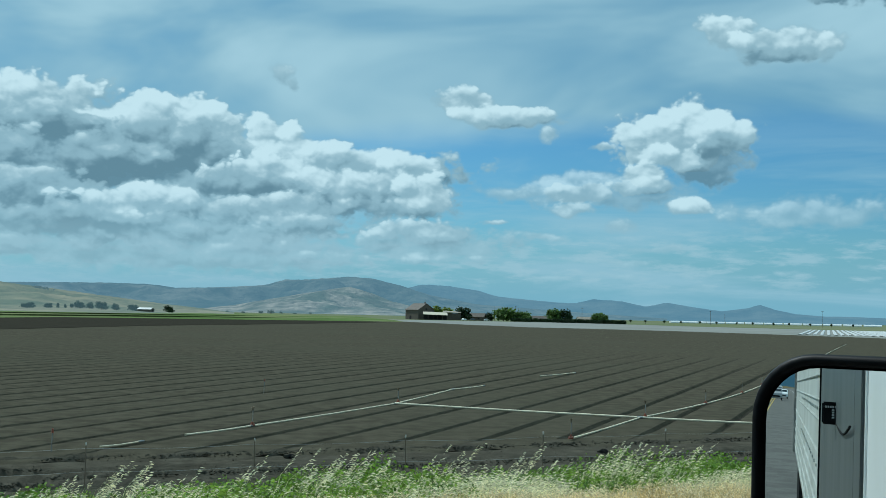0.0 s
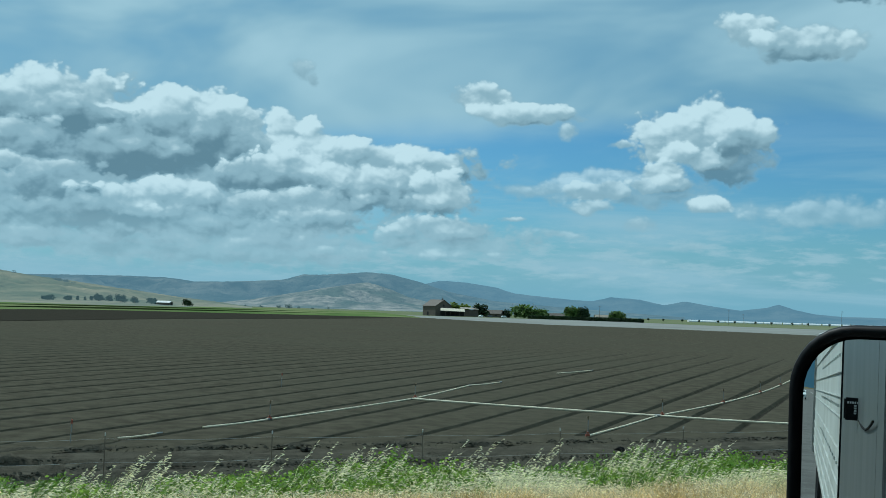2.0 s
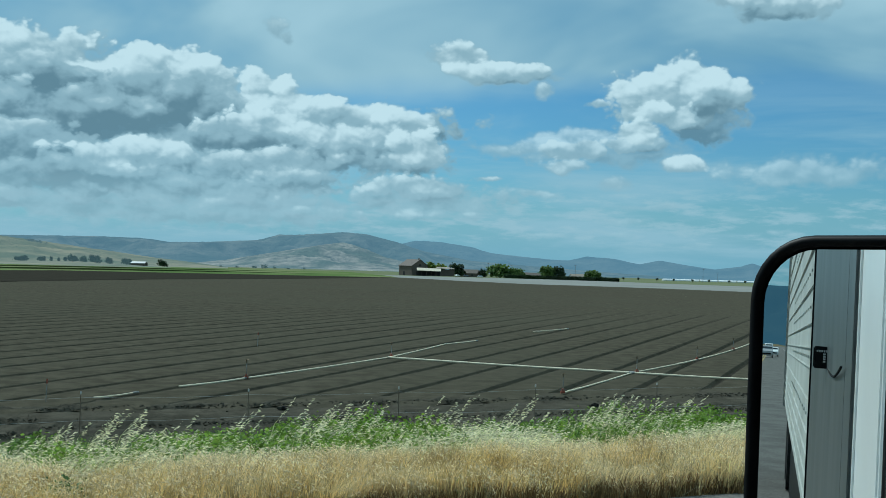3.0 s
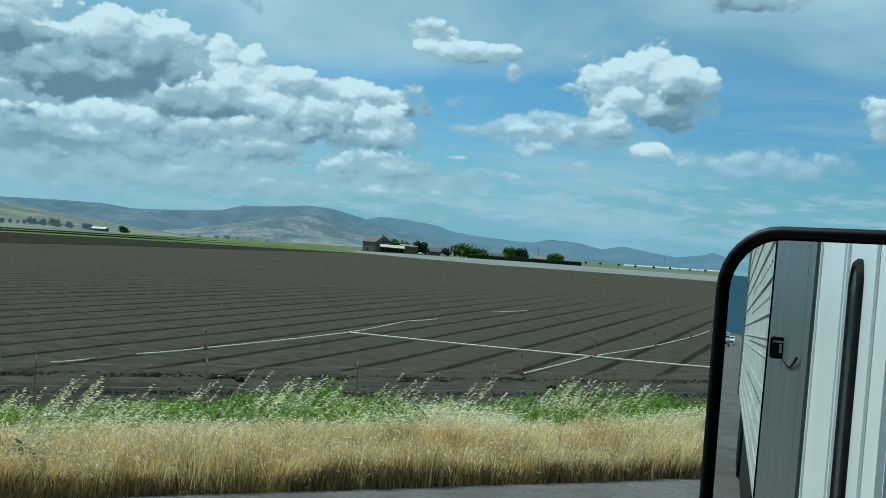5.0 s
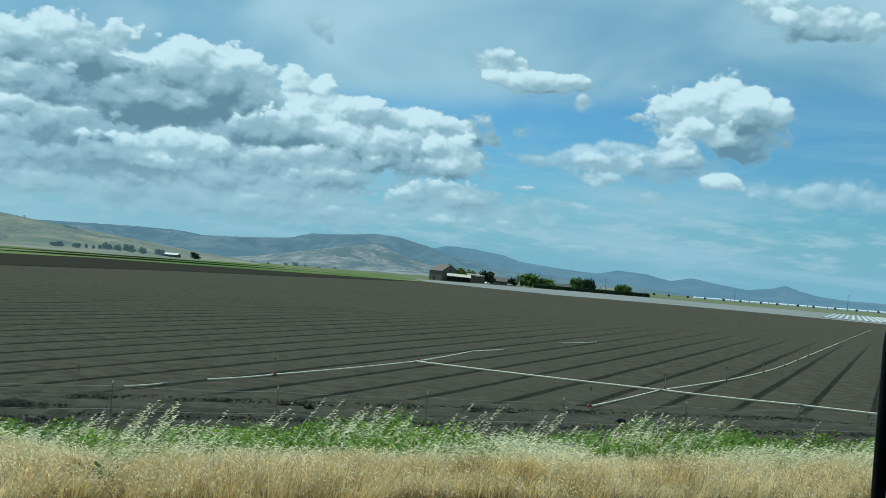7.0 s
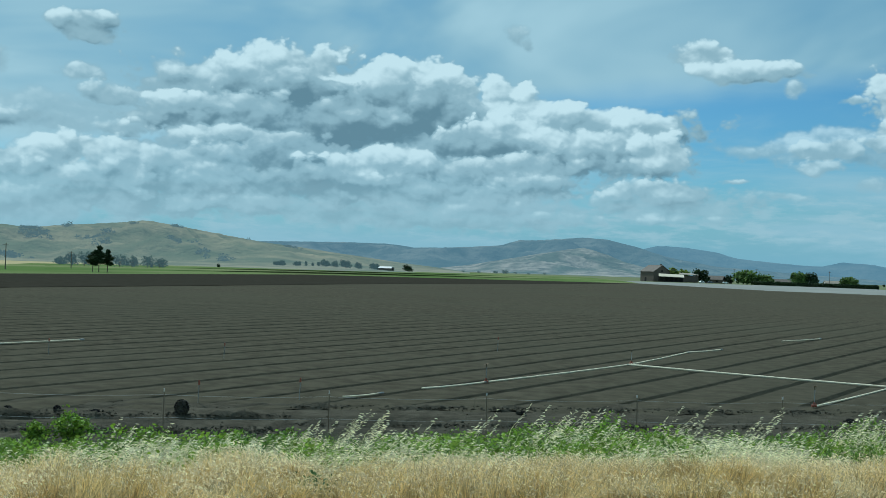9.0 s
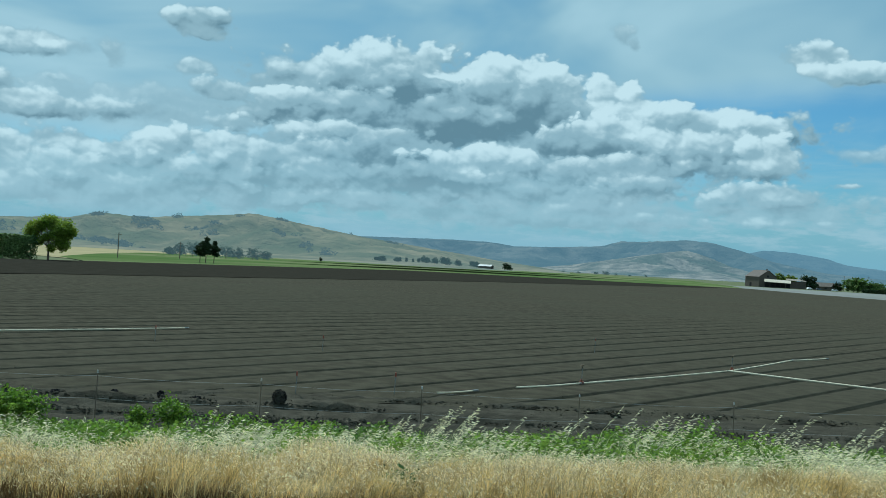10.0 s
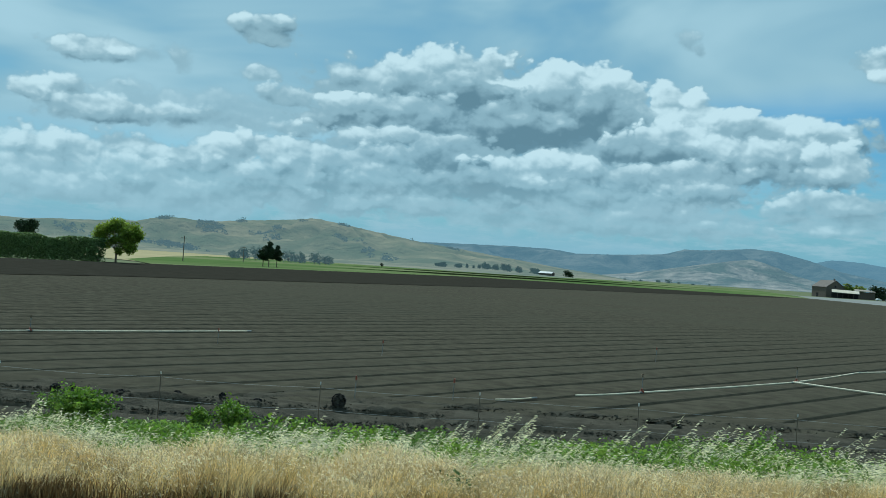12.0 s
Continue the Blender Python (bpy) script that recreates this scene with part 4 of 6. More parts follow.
def make_trailer():
    x0, x1, y = -4.95, -18.0, SIDE + 0.06
    tr = empty("trailer", TR @ Matrix.Translation(((x0 + x1) / 2, y - 1.3, ROAD_Z)), label="long white trailer with ribbed, riveted side", category="trailer")
    inv = Matrix.Translation((-(x0 + x1) / 2, -(y - 1.3), -ROAD_Z))

    def p(name, bm, mat, label="", smooth=False):
        bmesh.ops.transform(bm, matrix=inv, verts=bm.verts)
        return part(name, bm, mat, tr, label, smooth=smooth)

    p("body", boxed(((x0 + x1) / 2, y - 1.3, ROAD_Z + 2.6), (x0 - x1, 2.56, 2.8)), M["trailer"])
    for z in (5.85, 5.55, 5.25, 4.98, 4.75, 4.50, 4.27, 4.12, 4.0, 3.80, 3.60, 3.48, 3.35, 3.22):
        bm = bmesh.new()
        box(bm, ((x0 + x1) / 2, y - 0.015, z), (x0 - x1, 0.016, 0.018), None, 0.006)
        p("side_rib", bm, M["trailer"])
    for xx in np.arange(x0 - 0.2, x0 - 7, -0.45):
        for z in (5.1, 4.62, 4.38, 4.06, 3.7):
            p("rivet", boxed((float(xx), y - 0.016, z), (0.02, 0.012, 0.02)), M["trailer"])
    p("corner_post", boxed((x0 + 0.012, y - 0.02, ROAD_Z + 2.6), (0.02, 0.055, 2.86), 0.004), M["black"], "black front corner edge")
    p("corner_post", boxed((x0 - 0.10, y - 0.008, ROAD_Z + 2.6), (0.03, 0.012, 2.8), 0.004), M["steel"], "thin steel corner strip")
    p("corner_post", boxed((x1 - 0.02, y - 0.02, ROAD_Z + 2.6), (0.05, 0.07, 2.86), 0.01), M["steel"])
    p("side_skirt", boxed((-10.5, y - 0.08, ROAD_Z + 0.75), (5.5, 0.03, 0.8)), M["black"], "black side skirt")
    for wx in (-15.8, -17.0):
        bm = bmesh.new()
        tube(bm, (wx, y - 0.4, ROAD_Z + 0.56), (wx, y - 0.06, ROAD_Z + 0.56), 0.5, n=28)
        p("tyre", bm, M["rubber"])
    for px in (-6.2, -6.7):
        p("landing_leg", boxed((px, y - 0.4, ROAD_Z + 0.6), (0.1, 0.1, 1.1)), M["steel"])


make_trailer()


def make_car(s, lat, mat, label, tall=1.0):
    m = TR @ Matrix.Translation((s, lat, ROAD_Z + 0.02))
    car = empty("car", m, label=label, category="car")
    bm = bmesh.new()
    prof = [(-2.2, 0.35), (-2.25, 0.9 * tall), (-1.9, 1.0 * tall), (-1.3, 1.45 * tall), (0.3, 1.5 * tall), (1.0, 1.02 * tall), (2.1, 0.85 * tall), (2.25, 0.6), (2.2, 0.35)]
    a = [bm.verts.new((x, -0.88, z)) for x, z in prof]
    b = [bm.verts.new((x, 0.88, z)) for x, z in prof]
    bm.faces.new(a)
    bm.faces.new(b[::-1])
    for i in range(len(prof)):
        j = (i + 1) % len(prof)
        bm.faces.new((a[i], b[i], b[j], a[j]))
    bmesh.ops.recalc_face_normals(bm, faces=bm.faces)
    bmesh.ops.bevel(bm, geom=bm.edges[:], offset=0.06, segments=2, affect="EDGES")
    part("body", bm, mat, car)
    bm = boxed((0.68, 0, 1.27 * tall), (0.05, 1.45, 0.36))
    bmesh.ops.rotate(bm, cent=(0.68, 0, 1.27 * tall), matrix=Matrix.Rotation(radians(-52), 3, "Y"), verts=bm.verts)
    part("windscreen", bm, M["glass_dark"], car)
    part("grille", boxed((2.25, 0, 0.62), (0.05, 1.2, 0.22)), M["black"], car)
    for yy in (-0.66, 0.66):
        part("headlight", boxed((2.22, yy, 0.75), (0.08, 0.3, 0.14)), M["lens"], car)
        for xx in (-1.4, 1.4):
            bm = bmesh.new()
            tube(bm, (xx, yy * 1.1, 0.33), (xx, yy * 1.36, 0.33), 0.33, n=20)
            part("tyre", bm, M["rubber"], car)


make_car(-186, 0.95, M["white_paint"], "white car waiting in the lane behind", 1.05)
make_car(-165, 1.8, M["steel_paint"], "grey car waiting in the lane behind", 1.2)
make_car(-250, 1.9, M["white_paint"], "white van waiting far back in the lane", 1.4)


# ---- irrigation pipes ----
def pipe_line(pts, r, label, risers=(), ends=True):
    th = empty("irrigation_pipe", Matrix.Translation((pts[0][0], pts[0][1], 0)), label=label, category="pipe", group="irrigation pipes")
    o = Vector((pts[0][0], pts[0][1], 0))
    for (xa, ya), (xb, yb) in zip(pts, pts[1:]):
        a, b = Vector((xa, ya, 0)), Vector((xb, yb, 0))
        n = max(1, round((b - a).length / 9.14))
        for i in range(n):
            u, w = a.lerp(b, i / n) - o, a.lerp(b, (i + 1) / n) - o
            u.z = w.z = r + 0.12
            bm = bmesh.new()
            d = (w - u).normalized()
            side = Vector((-d.y, d.x, 0))
            rings = []
            for j in range(7):
                c = u.lerp(w, j / 6) - Vector((0, 0, 0.02 * math.sin(math.pi * j / 6)))
                rings.append([bm.verts.new(c + (side * math.cos(a) + Vector((0, 0, 1)) * math.sin(a)) * r) for a in (k * math.pi / 5 for k in range(10))])
            for q0, q1 in zip(rings, rings[1:]):
                for k in range(10):
                    bm.faces.new((q0[k], q0[(k + 1) % 10], q1[(k + 1) % 10], q1[k]))
            part("pipe", bm, M["pipe"], th, smooth=True)
            if i + 1 < n or ends:
                bm = bmesh.new()
                d = (w - u).normalized()
                tube(bm, w - d * 0.12, w + d * 0.12, r * 1.35, n=10)
                part("coupler", bm, M["steel"], th)
    for x, y in risers:
        p = Vector((x, y, 0.2)) - o
        bm = bmesh.new()
        tube(bm, p, p + Vector((0.01, 0, 0.50)), 0.014, n=8)
        ri = part("riser", bm, M["steel"], th)
        bm = bmesh.new()
        tube(bm, p + Vector((0, 0, 0.49)), p + Vector((0, 0, 0.62)), 0.03, 0.02, n=8)
        tube(bm, p + Vector((-0.06, 0, 0.58)), p + Vector((0.07, 0, 0.61)), 0.014, n=6)
        part("sprinkler_head", bm, M["brass"], ri, "dull brass sprinkler head")
        bm = bmesh.new()
        tube(bm, p + Vector((-0.08, 0, -0.03)), p + Vector((0.08, 0.02, -0.02)), 0.044, n=10)
        tube(bm, p + Vector((0, 0, -0.02)), p + Vector((0, 0, 0.09)), 0.04, n=8)
        part("valve", bm, M["orange"], ri, "orange plastic fitting")
    return th


pipe_line([(-0.54, 48.94), (9.70, 44.18), (14.95, 42.34), (25.24, 38.35)], 0.041, "straight aluminium main pipe on bare soil")
pipe_line([(5.53, 36.12), (9.70, 44.18), (14.75, 52.24), (19.12, 60.20), (22.91, 67.97), (87.38, 207.79)], 0.031, "aluminium side pipe with sprinkler risers across the beds", [(5.53, 36.12), (9.99, 44.57), (14.75, 52.24), (19.12, 60.20), (22.91, 67.97), (26.60, 75.93), (30.29, 83.99)])
pipe_line([(-7.29, 35.34), (-5.54, 38.45), (-0.54, 48.94), (2.57, 59.04), (4.56, 62.53)], 0.031, "aluminium side pipe bent at its joints", [(-5.54, 38.45), (-0.40, 49.52)])
pipe_line([(9.31, 73.80), (12.62, 79.14)], 0.031, "short length of aluminium pipe in a furrow")
pipe_line([(-9.13, 32.04), (-8.26, 33.50)], 0.022, "short loose aluminium pipe on the headland")
pipe_line([(-35.45, 30.10), (-31.95, 37.87), (-27.20, 48.55)], 0.031, "aluminium side pipe along a planting bed", [(-31.95, 37.87)])


def stake(x, y, h=0.7):
    th = empty("sprinkler_stake", Matrix.Translation((x, y, 0.0)), label="thin riser with an orange sprinkler head", category="sprinkler", group="single sprinklers")
    bm = bmesh.new()
    tube(bm, (0, 0, 0), (0.02, 0, h), 0.013, n=6)
    part("riser", bm, M["steel"], th)
    bm = bmesh.new()
    tube(bm, (0.02, 0, h - 0.06), (0.02, 0, h + 0.07), 0.035, 0.025, n=8)
    part("sprinkler_head", bm, M["orange"], th, "orange sprinkler head")


for x, y in ((-10.2, 31.0), (-12.6, 29.0), (-17.5, 43.0), (-7.3, 55.0), (-24.5, 41.0)):
    stake(x, y)


# ---- plants ----
def blades(base, height, lean, width, seed=1, bend=0.35):
    """Tapered curved blades: five points and three faces each."""
    rng = np.random.default_rng(seed)
    n = len(base)
    a = rng.uniform(0, 2 * np.pi, n)
    wv = np.stack([np.cos(a), np.sin(a), np.zeros(n)], 1) * (width[:, None] / 2)
    mid = base + lean * 0.38 + np.stack([np.zeros(n), np.zeros(n), height * 0.58], 1)
    tip = base + lean + np.stack([np.zeros(n), np.zeros(n), height * (1 - bend * 0.25)], 1)
    v = np.stack([base - wv, base + wv, mid - wv * 0.8, mid + wv * 0.8, tip], 1).reshape(-1, 3)
    i = np.arange(n)[:, None] * 5
    f = np.concatenate([i + [[0, 1, 3]], i + [[0, 3, 2]], i + [[2, 3, 4]]], 1).reshape(-1, 3)
    return v, f, tip


def scatter(n, s0, s1, l0, l1, rng, clump=0.0, tuft=40, spread=0.08):
    """Places on the bank; clump: the share that stands in tufts of about that many blades."""
    s, la = rng.uniform(s0, s1, n), rng.uniform(l0, l1, n)
    if clump:
        cs, cl = rng.uniform(s0, s1, n // tuft + 1), rng.uniform(l0, l1, n // tuft + 1)
        k = rng.integers(0, len(cs), n)
        m = rng.random(n) < clump
        s = np.where(m, cs[k] + rng.normal(0, spread, n), s)
        la = np.where(m, cl[k] + rng.normal(0, spread * 0.8, n), la)
    if l0 < 10:
        la = la - 0.42 * np.clip((-3 - s) / 4, 0, 1)      # the grass creeps over the road's edge further back
    z = np.interp(la, SLOPE_LAT, SLOPE_Z)
    return s, la, np.stack([F.x * s + L.x * la, F.y * s + L.y * la, z], 1)


def patch(s, la, f, seed):
    return np.array([noise.noise((a * f, b * f, seed)) for a, b in zip(s, la)])


def make_grass():
    rng = np.random.default_rng(3)
    n = 170000
    s, la, b = scatter(n, -13, 20, 9.72, 11.9, rng, 0.8, 110, 0.075)
    pt = patch(s, la, 0.8, 2) + 0.6 * patch(s, la, 2.4, 17)
    h = rng.uniform(0.26, 0.58, n) * (1 + 0.38 * pt) * np.interp(la, [9.7, 10.4, 11.9], [0.85, 1.0, 0.9]) * np.interp(s, [-6, 3], [0.82, 1.0])
    sway = patch(s, la, 1.6, 41)
    lean = np.stack([rng.normal(0.10, 0.12, n) + 0.14 * sway, rng.normal(-0.02, 0.13, n), np.zeros(n)], 1) * h[:, None] * 1.6
    v, f, tip = blades(b, h, lean, rng.uniform(0.004, 0.010, n), 5)
    bloom = rng.random(n) < np.clip(0.42 + 0.7 * patch(s, la, 0.9, 27), 0.08, 0.9) * np.interp(la, [9.7, 10.6], [0.55, 1.0])
    seeds(tip[bloom], rng, 3, 0.15, "dry_seed_heads", M["straw_tip"], "cream seed heads of the dry grass", 1.35)
    tagged(put("dry_grass", mesh_np("dry_grass", v, f, M["straw"])), "dry golden grass along the road edge", "grass", kind="stuff")
    # brown thatch at its foot, its dark colour also standing for the shade there
    n = 130000
    s, la, b = scatter(n, -13, 20, 9.62, 11.7, rng, 0.6, 90)
    h = rng.uniform(0.06, 0.25, n) * (1 + 0.5 * patch(s, la, 1.1, 12))
    lean = np.stack([rng.normal(0.02, 0.3, n), rng.normal(-0.02, 0.3, n), np.zeros(n)], 1) * h[:, None]
    v, f, tip = blades(b, h, lean, rng.uniform(0.006, 0.014, n), 15)
    tagged(put("shaded_grass_thatch", mesh_np("shaded_grass_thatch", v, f, M["thatch"])), "dead brown thatch under the dry grass, coloured dark as base shade", "grass", kind="stuff")
    # long bleached stems fallen across the tufts
    n = 260
    s, la, b = scatter(n, -12, 18, 9.66, 10.6, rng)
    h = rng.uniform(0.12, 0.42, n)
    a = rng.choice([-1.0, 1.0], n) * rng.uniform(0.25, 0.6, n)
    lean = np.stack([a, rng.normal(-0.05, 0.1, n), np.zeros(n)], 1)
    v, f, tip = blades(b, h, lean, np.full(n, 0.007), 19)
    tagged(put("fallen_stems", mesh_np("fallen_stems", v, f, M["straw_tip"])), "bleached stems fallen across the dry grass", "grass", kind="stuff")
    # pale oats over it, in drifts
    n = 46000
    s, la, b = scatter(n, -14, 21, 11.2, 14.8, rng, 0.6, 60, 0.10)
    pt = patch(s, la, 0.5, 9)
    keep = rng.random(n) < np.clip(0.62 + 1.5 * pt + 0.5 * patch(s, la, 1.5, 29), 0.04, 1.0) * np.interp(la + np.clip(-s, 0, 4) * 0.25, [11.2, 12.6, 14.8], [1.0, 0.85, 0.30])
    s, la, b, pt = s[keep], la[keep], b[keep], pt[keep]
    n = len(b)
    h = rng.uniform(0.30, 0.60, n) * (1 + 0.3 * pt) * np.interp(s, [-6, 3], [0.65, 1.0])
    lean = np.stack([rng.normal(0.26, 0.09, n), rng.normal(-0.02, 0.08, n), np.zeros(n)], 1) * h[:, None] * 1.5
    v, f, tip = blades(b, h, lean, rng.uniform(0.005, 0.010, n), 6)
    tagged(put("oat_grass", mesh_np("oat_grass", v, f, M["oat"])), "pale bleached wild oat grass", "grass", kind="stuff")
    some = rng.random(n) < 0.5
    panicles(tip[some], (lean * 0.62 + np.stack([np.zeros(n), np.zeros(n), h * 0.4], 1))[some], rng, 9, "oat_seed_heads", 1.5)


def panicles(tips, way, rng, per, name, big=1.0):
    """Oat heads: spikelets strung along the upper stem, hanging to the lee side."""
    n = len(tips) * per
    k = np.tile(np.linspace(0.0, 0.95, per), len(tips)) + rng.normal(0, 0.03, n)
    c = np.repeat(tips, per, 0) - np.repeat(way, per, 0) * k[:, None] + rng.normal(0, 0.012, (n, 3)) * (0.4 + k)[:, None]
    d = np.stack([rng.normal(0.85, 0.25, n), rng.normal(0, 0.3, n), rng.normal(0.10, 0.35, n)], 1)
    d /= np.linalg.norm(d, axis=1)[:, None]
    w = np.cross(d, rng.normal(size=(n, 3)))
    w /= np.linalg.norm(w, axis=1)[:, None]
    sz = (rng.uniform(0.008, 0.013, n) * big)[:, None]
    c = c + d * sz * 1.2
    v = np.stack([c - d * sz * 1.8, c + w * sz * 0.40, c + d * sz * 1.8, c - w * sz * 0.40], 1).reshape(-1, 3)
    f = (np.arange(n)[:, None] * 4 + [[0, 1, 2, 3]]).reshape(-1, 4)
    tagged(put(name, mesh_np(name, v, f, M["seed"])), "silvery wild oat seed heads", "grass", kind="stuff")


def seeds(tips, rng, per, length, name, mat, label, big=1.0):
    """Small drooping spikelets below each tip."""
    n = len(tips) * per
    t = np.repeat(tips, per, 0)
    k = rng.uniform(0, 1, n)
    c = t + np.stack([rng.normal(0.015, 0.03, n), rng.normal(0, 0.03, n), -k * length], 1)
    sz = rng.uniform(0.006, 0.012, n) * big
    d = np.stack([rng.normal(0.6, 0.5, n), rng.normal(0, 0.5, n), rng.normal(-0.5, 0.6, n)], 1)
    d /= np.linalg.norm(d, axis=1)[:, None]
    w = np.cross(d, rng.normal(size=(n, 3)))
    w /= np.linalg.norm(w, axis=1)[:, None]
    v = np.stack([c - d * sz[:, None] * 1.8, c + w * sz[:, None] * 0.42, c + d * sz[:, None] * 1.8, c - w * sz[:, None] * 0.42], 1).reshape(-1, 3)
    i = np.arange(n)[:, None] * 4
    f = (i + [[0, 1, 2, 3]]).reshape(-1, 4)
    tagged(put(name, mesh_np(name, v, f, mat)), label, "grass", kind="stuff")


make_grass()


def leaf_cards(c, size, rng, up=0.3):
    n = len(c)
    d = rng.normal(size=(n, 3))
    d[:, 2] = np.abs(d[:, 2]) * 0.5 - 0.1
    d /= np.linalg.norm(d, axis=1)[:, None]
    w = np.cross(d, rng.normal(size=(n, 3)))
    w /= np.linalg.norm(w, axis=1)[:, None]
    s = size[:, None]
    v = np.stack([c - d * s * 0.6, c + w * s * 0.45, c + d * s * 0.7, c - w * s * 0.45], 1).reshape(-1, 3)
    f = (np.arange(n)[:, None] * 4 + [[0, 1, 2, 3]]).reshape(-1, 4)
    return v, f


def make_weeds():
    rng = np.random.default_rng(11)
    n = 230000
    s, la, b = scatter(n, -17, 24, 11.7, 17.6, rng, 0.55, 160, 0.13)
    pt = patch(s, la, 0.55, 21) + 0.7 * patch(s, la, 1.9, 33)
    keep = rng.random(n) < np.clip(0.6 + pt * 1.6, 0.04, 1) * np.interp(la, [11.7, 12.8], [0.2, 1.0])
    s, la, b, pt = s[keep], la[keep], b[keep], pt[keep]
    n = len(b)
    h = rng.uniform(0.0, 1.0, n) ** 0.7 * np.clip(0.46 + 0.5 * pt, 0.10, 0.9) * np.interp(s, [-6, 3], [0.5, 0.95]) * np.interp(la, [15.5, 17.6], [0.95, 0.5])
    c = b + np.stack([np.zeros(n), np.zeros(n), np.maximum(h, 0.03)], 1)
    v, f = leaf_cards(c, rng.uniform(0.022, 0.055, n), rng)
    tagged(put("green_weeds", mesh_np("green_weeds", v, f, M["weed"])), "low green weeds on the slope below the road", "weeds", kind="stuff")
    # stems and green blades among them
    n = 16000
    s, la, b = scatter(n, -17, 24, 12.4, 17.8, rng, 0.5)
    h = rng.uniform(0.2, 0.6, n) * np.interp(s, [-6, 3], [0.5, 0.95])
    lean = np.stack([rng.normal(0.14, 0.1, n), rng.normal(0, 0.1, n), np.zeros(n)], 1) * h[:, None] * 1.4
    v, f, tip = blades(b, h, lean, rng.uniform(0.006, 0.012, n), 8)
    tagged(put("green_grass", mesh_np("green_grass", v, f, M["weed_dark"])), "green grass between the weeds", "grass", kind="stuff")
    # tall oats that stand above, bent over by the wind
    n = 290
    cs = np.where(rng.random(60) < 0.12, rng.uniform(-12, 0, 60), rng.uniform(0, 20, 60))
    cl = rng.uniform(12.6, 15.2, 60)
    k = (60 * rng.random(n) ** 1.2).astype(int)
    s, la = cs[k] + rng.normal(0, 0.20, n), cl[k] + rng.normal(0, 0.12, n)
    z = np.interp(la, SLOPE_LAT, SLOPE_Z)
    b = np.stack([F.x * s + L.x * la, F.y * s + L.y * la, z], 1)
    h = rng.uniform(0.50, 1.0, n) * np.interp(s, [-8, 2], [0.55, 1.0])
    lean = np.stack([rng.normal(0.46, 0.09, n), rng.normal(0.02, 0.06, n), np.zeros(n)], 1) * h[:, None]
    v, f, tip = blades(b, h, lean, np.full(n, 0.007), 9)
    tagged(put("tall_oats", mesh_np("tall_oats", v, f, M["oat"])), "tall wild oats leaning in the wind", "grass", kind="stuff")
    panicles(tip, lean * 0.55 + np.stack([np.zeros(n), np.zeros(n), h * 0.33], 1), rng, 17, "tall_oat_heads", 1.5)


make_weeds()


def bush(x, y, z, w, h, mat, label, n=5000, seed=1, leaf=0.04):
    rng = np.random.default_rng(seed)
    th = empty("weed_bush", Matrix.Translation((x, y, z)), label=label, category="weed")
    u = rng.normal(size=(n, 3))
    u /= np.linalg.norm(u, axis=1)[:, None]
    r = rng.uniform(0.45, 1.0, n) ** 0.6
    lob = np.array([0.75 + 0.95 * noise.noise((a * 2.4, b * 2.4, c * 2.4 + seed)) for a, b, c in u])
    c = u * (r * lob)[:, None] * [w / 2, w / 2, h * 0.6] + [0, 0, h * 0.5]
    c[:, 2] = np.abs(c[:, 2])
    v, f = leaf_cards(c, rng.uniform(leaf * 0.6, leaf * 1.3, n), rng)
    put("foliage", mesh_np("foliage", v, f, mat), th)
    bm = bmesh.new()
    for i in range(7):
        a = rng.uniform(0, 6.28)
        tube(bm, (0, 0, 0), (math.cos(a) * w * 0.3, math.sin(a) * w * 0.3, h * 0.75), 0.012, 0.005, n=5)
    part("stems", bm, M["weed_dark"], th)
    return th


def grown_tree(name, x, y, h, crowns, mat, label, n=900, leaf=0.5, trunk=0.25, seed=1, group="", z=0.0):
    """Tapered trunk, limbs into each crown lobe, and loose leaves with gaps; crowns: side, depth, height, width, tallness in metres."""
    rng = np.random.default_rng(seed)
    th = empty(name, Matrix.Translation((x, y, z)), label=label, category="tree", group=group)
    bm = bmesh.new()
    fork = h * 0.3
    tube(bm, (0, 0, -0.2), (0.05 * trunk, 0, fork), trunk, trunk * 0.7, n=9)
    for cx, cy, cz, w, t in crowns:
        tube(bm, (0, 0, fork * 0.9), (cx * 0.7, cy * 0.7, cz), trunk * 0.5, trunk * 0.12, n=7)
        for i in range(4):
            a = rng.uniform(0, 6.28)
            tube(bm, (cx * 0.5, cy * 0.5, fork + (cz - fork) * 0.6), (cx + math.cos(a) * w * 0.3, cy + math.sin(a) * w * 0.3, cz + rng.uniform(-0.2, 0.3) * t), trunk * 0.2, trunk * 0.05, n=5)
    part("trunk", bm, M["bark"], th)
    tot = sum(w * t for _, _, _, w, t in crowns)
    pts = []
    for j, (cx, cy, cz, w, t) in enumerate(crowns):
        k = int(n * w * t / tot)
        u = rng.normal(size=(k, 3))
        u /= np.linalg.norm(u, axis=1)[:, None]
        r = rng.uniform(0.2, 1.0, k) ** 0.5
        lob = np.array([0.8 + 0.5 * noise.noise((a * 2.0 + j, b * 2.0 + seed, c * 2.0)) for a, b, c in u])
        pts.append(u * (r * lob)[:, None] * [w / 2, w / 2, t / 2] + [cx, cy, cz])
    c = np.concatenate(pts)
    v, f = leaf_cards(c, rng.uniform(leaf * 0.6, leaf * 1.25, len(c)), rng)
    put("crown", mesh_np("crown", v, f, mat), th)
    return th


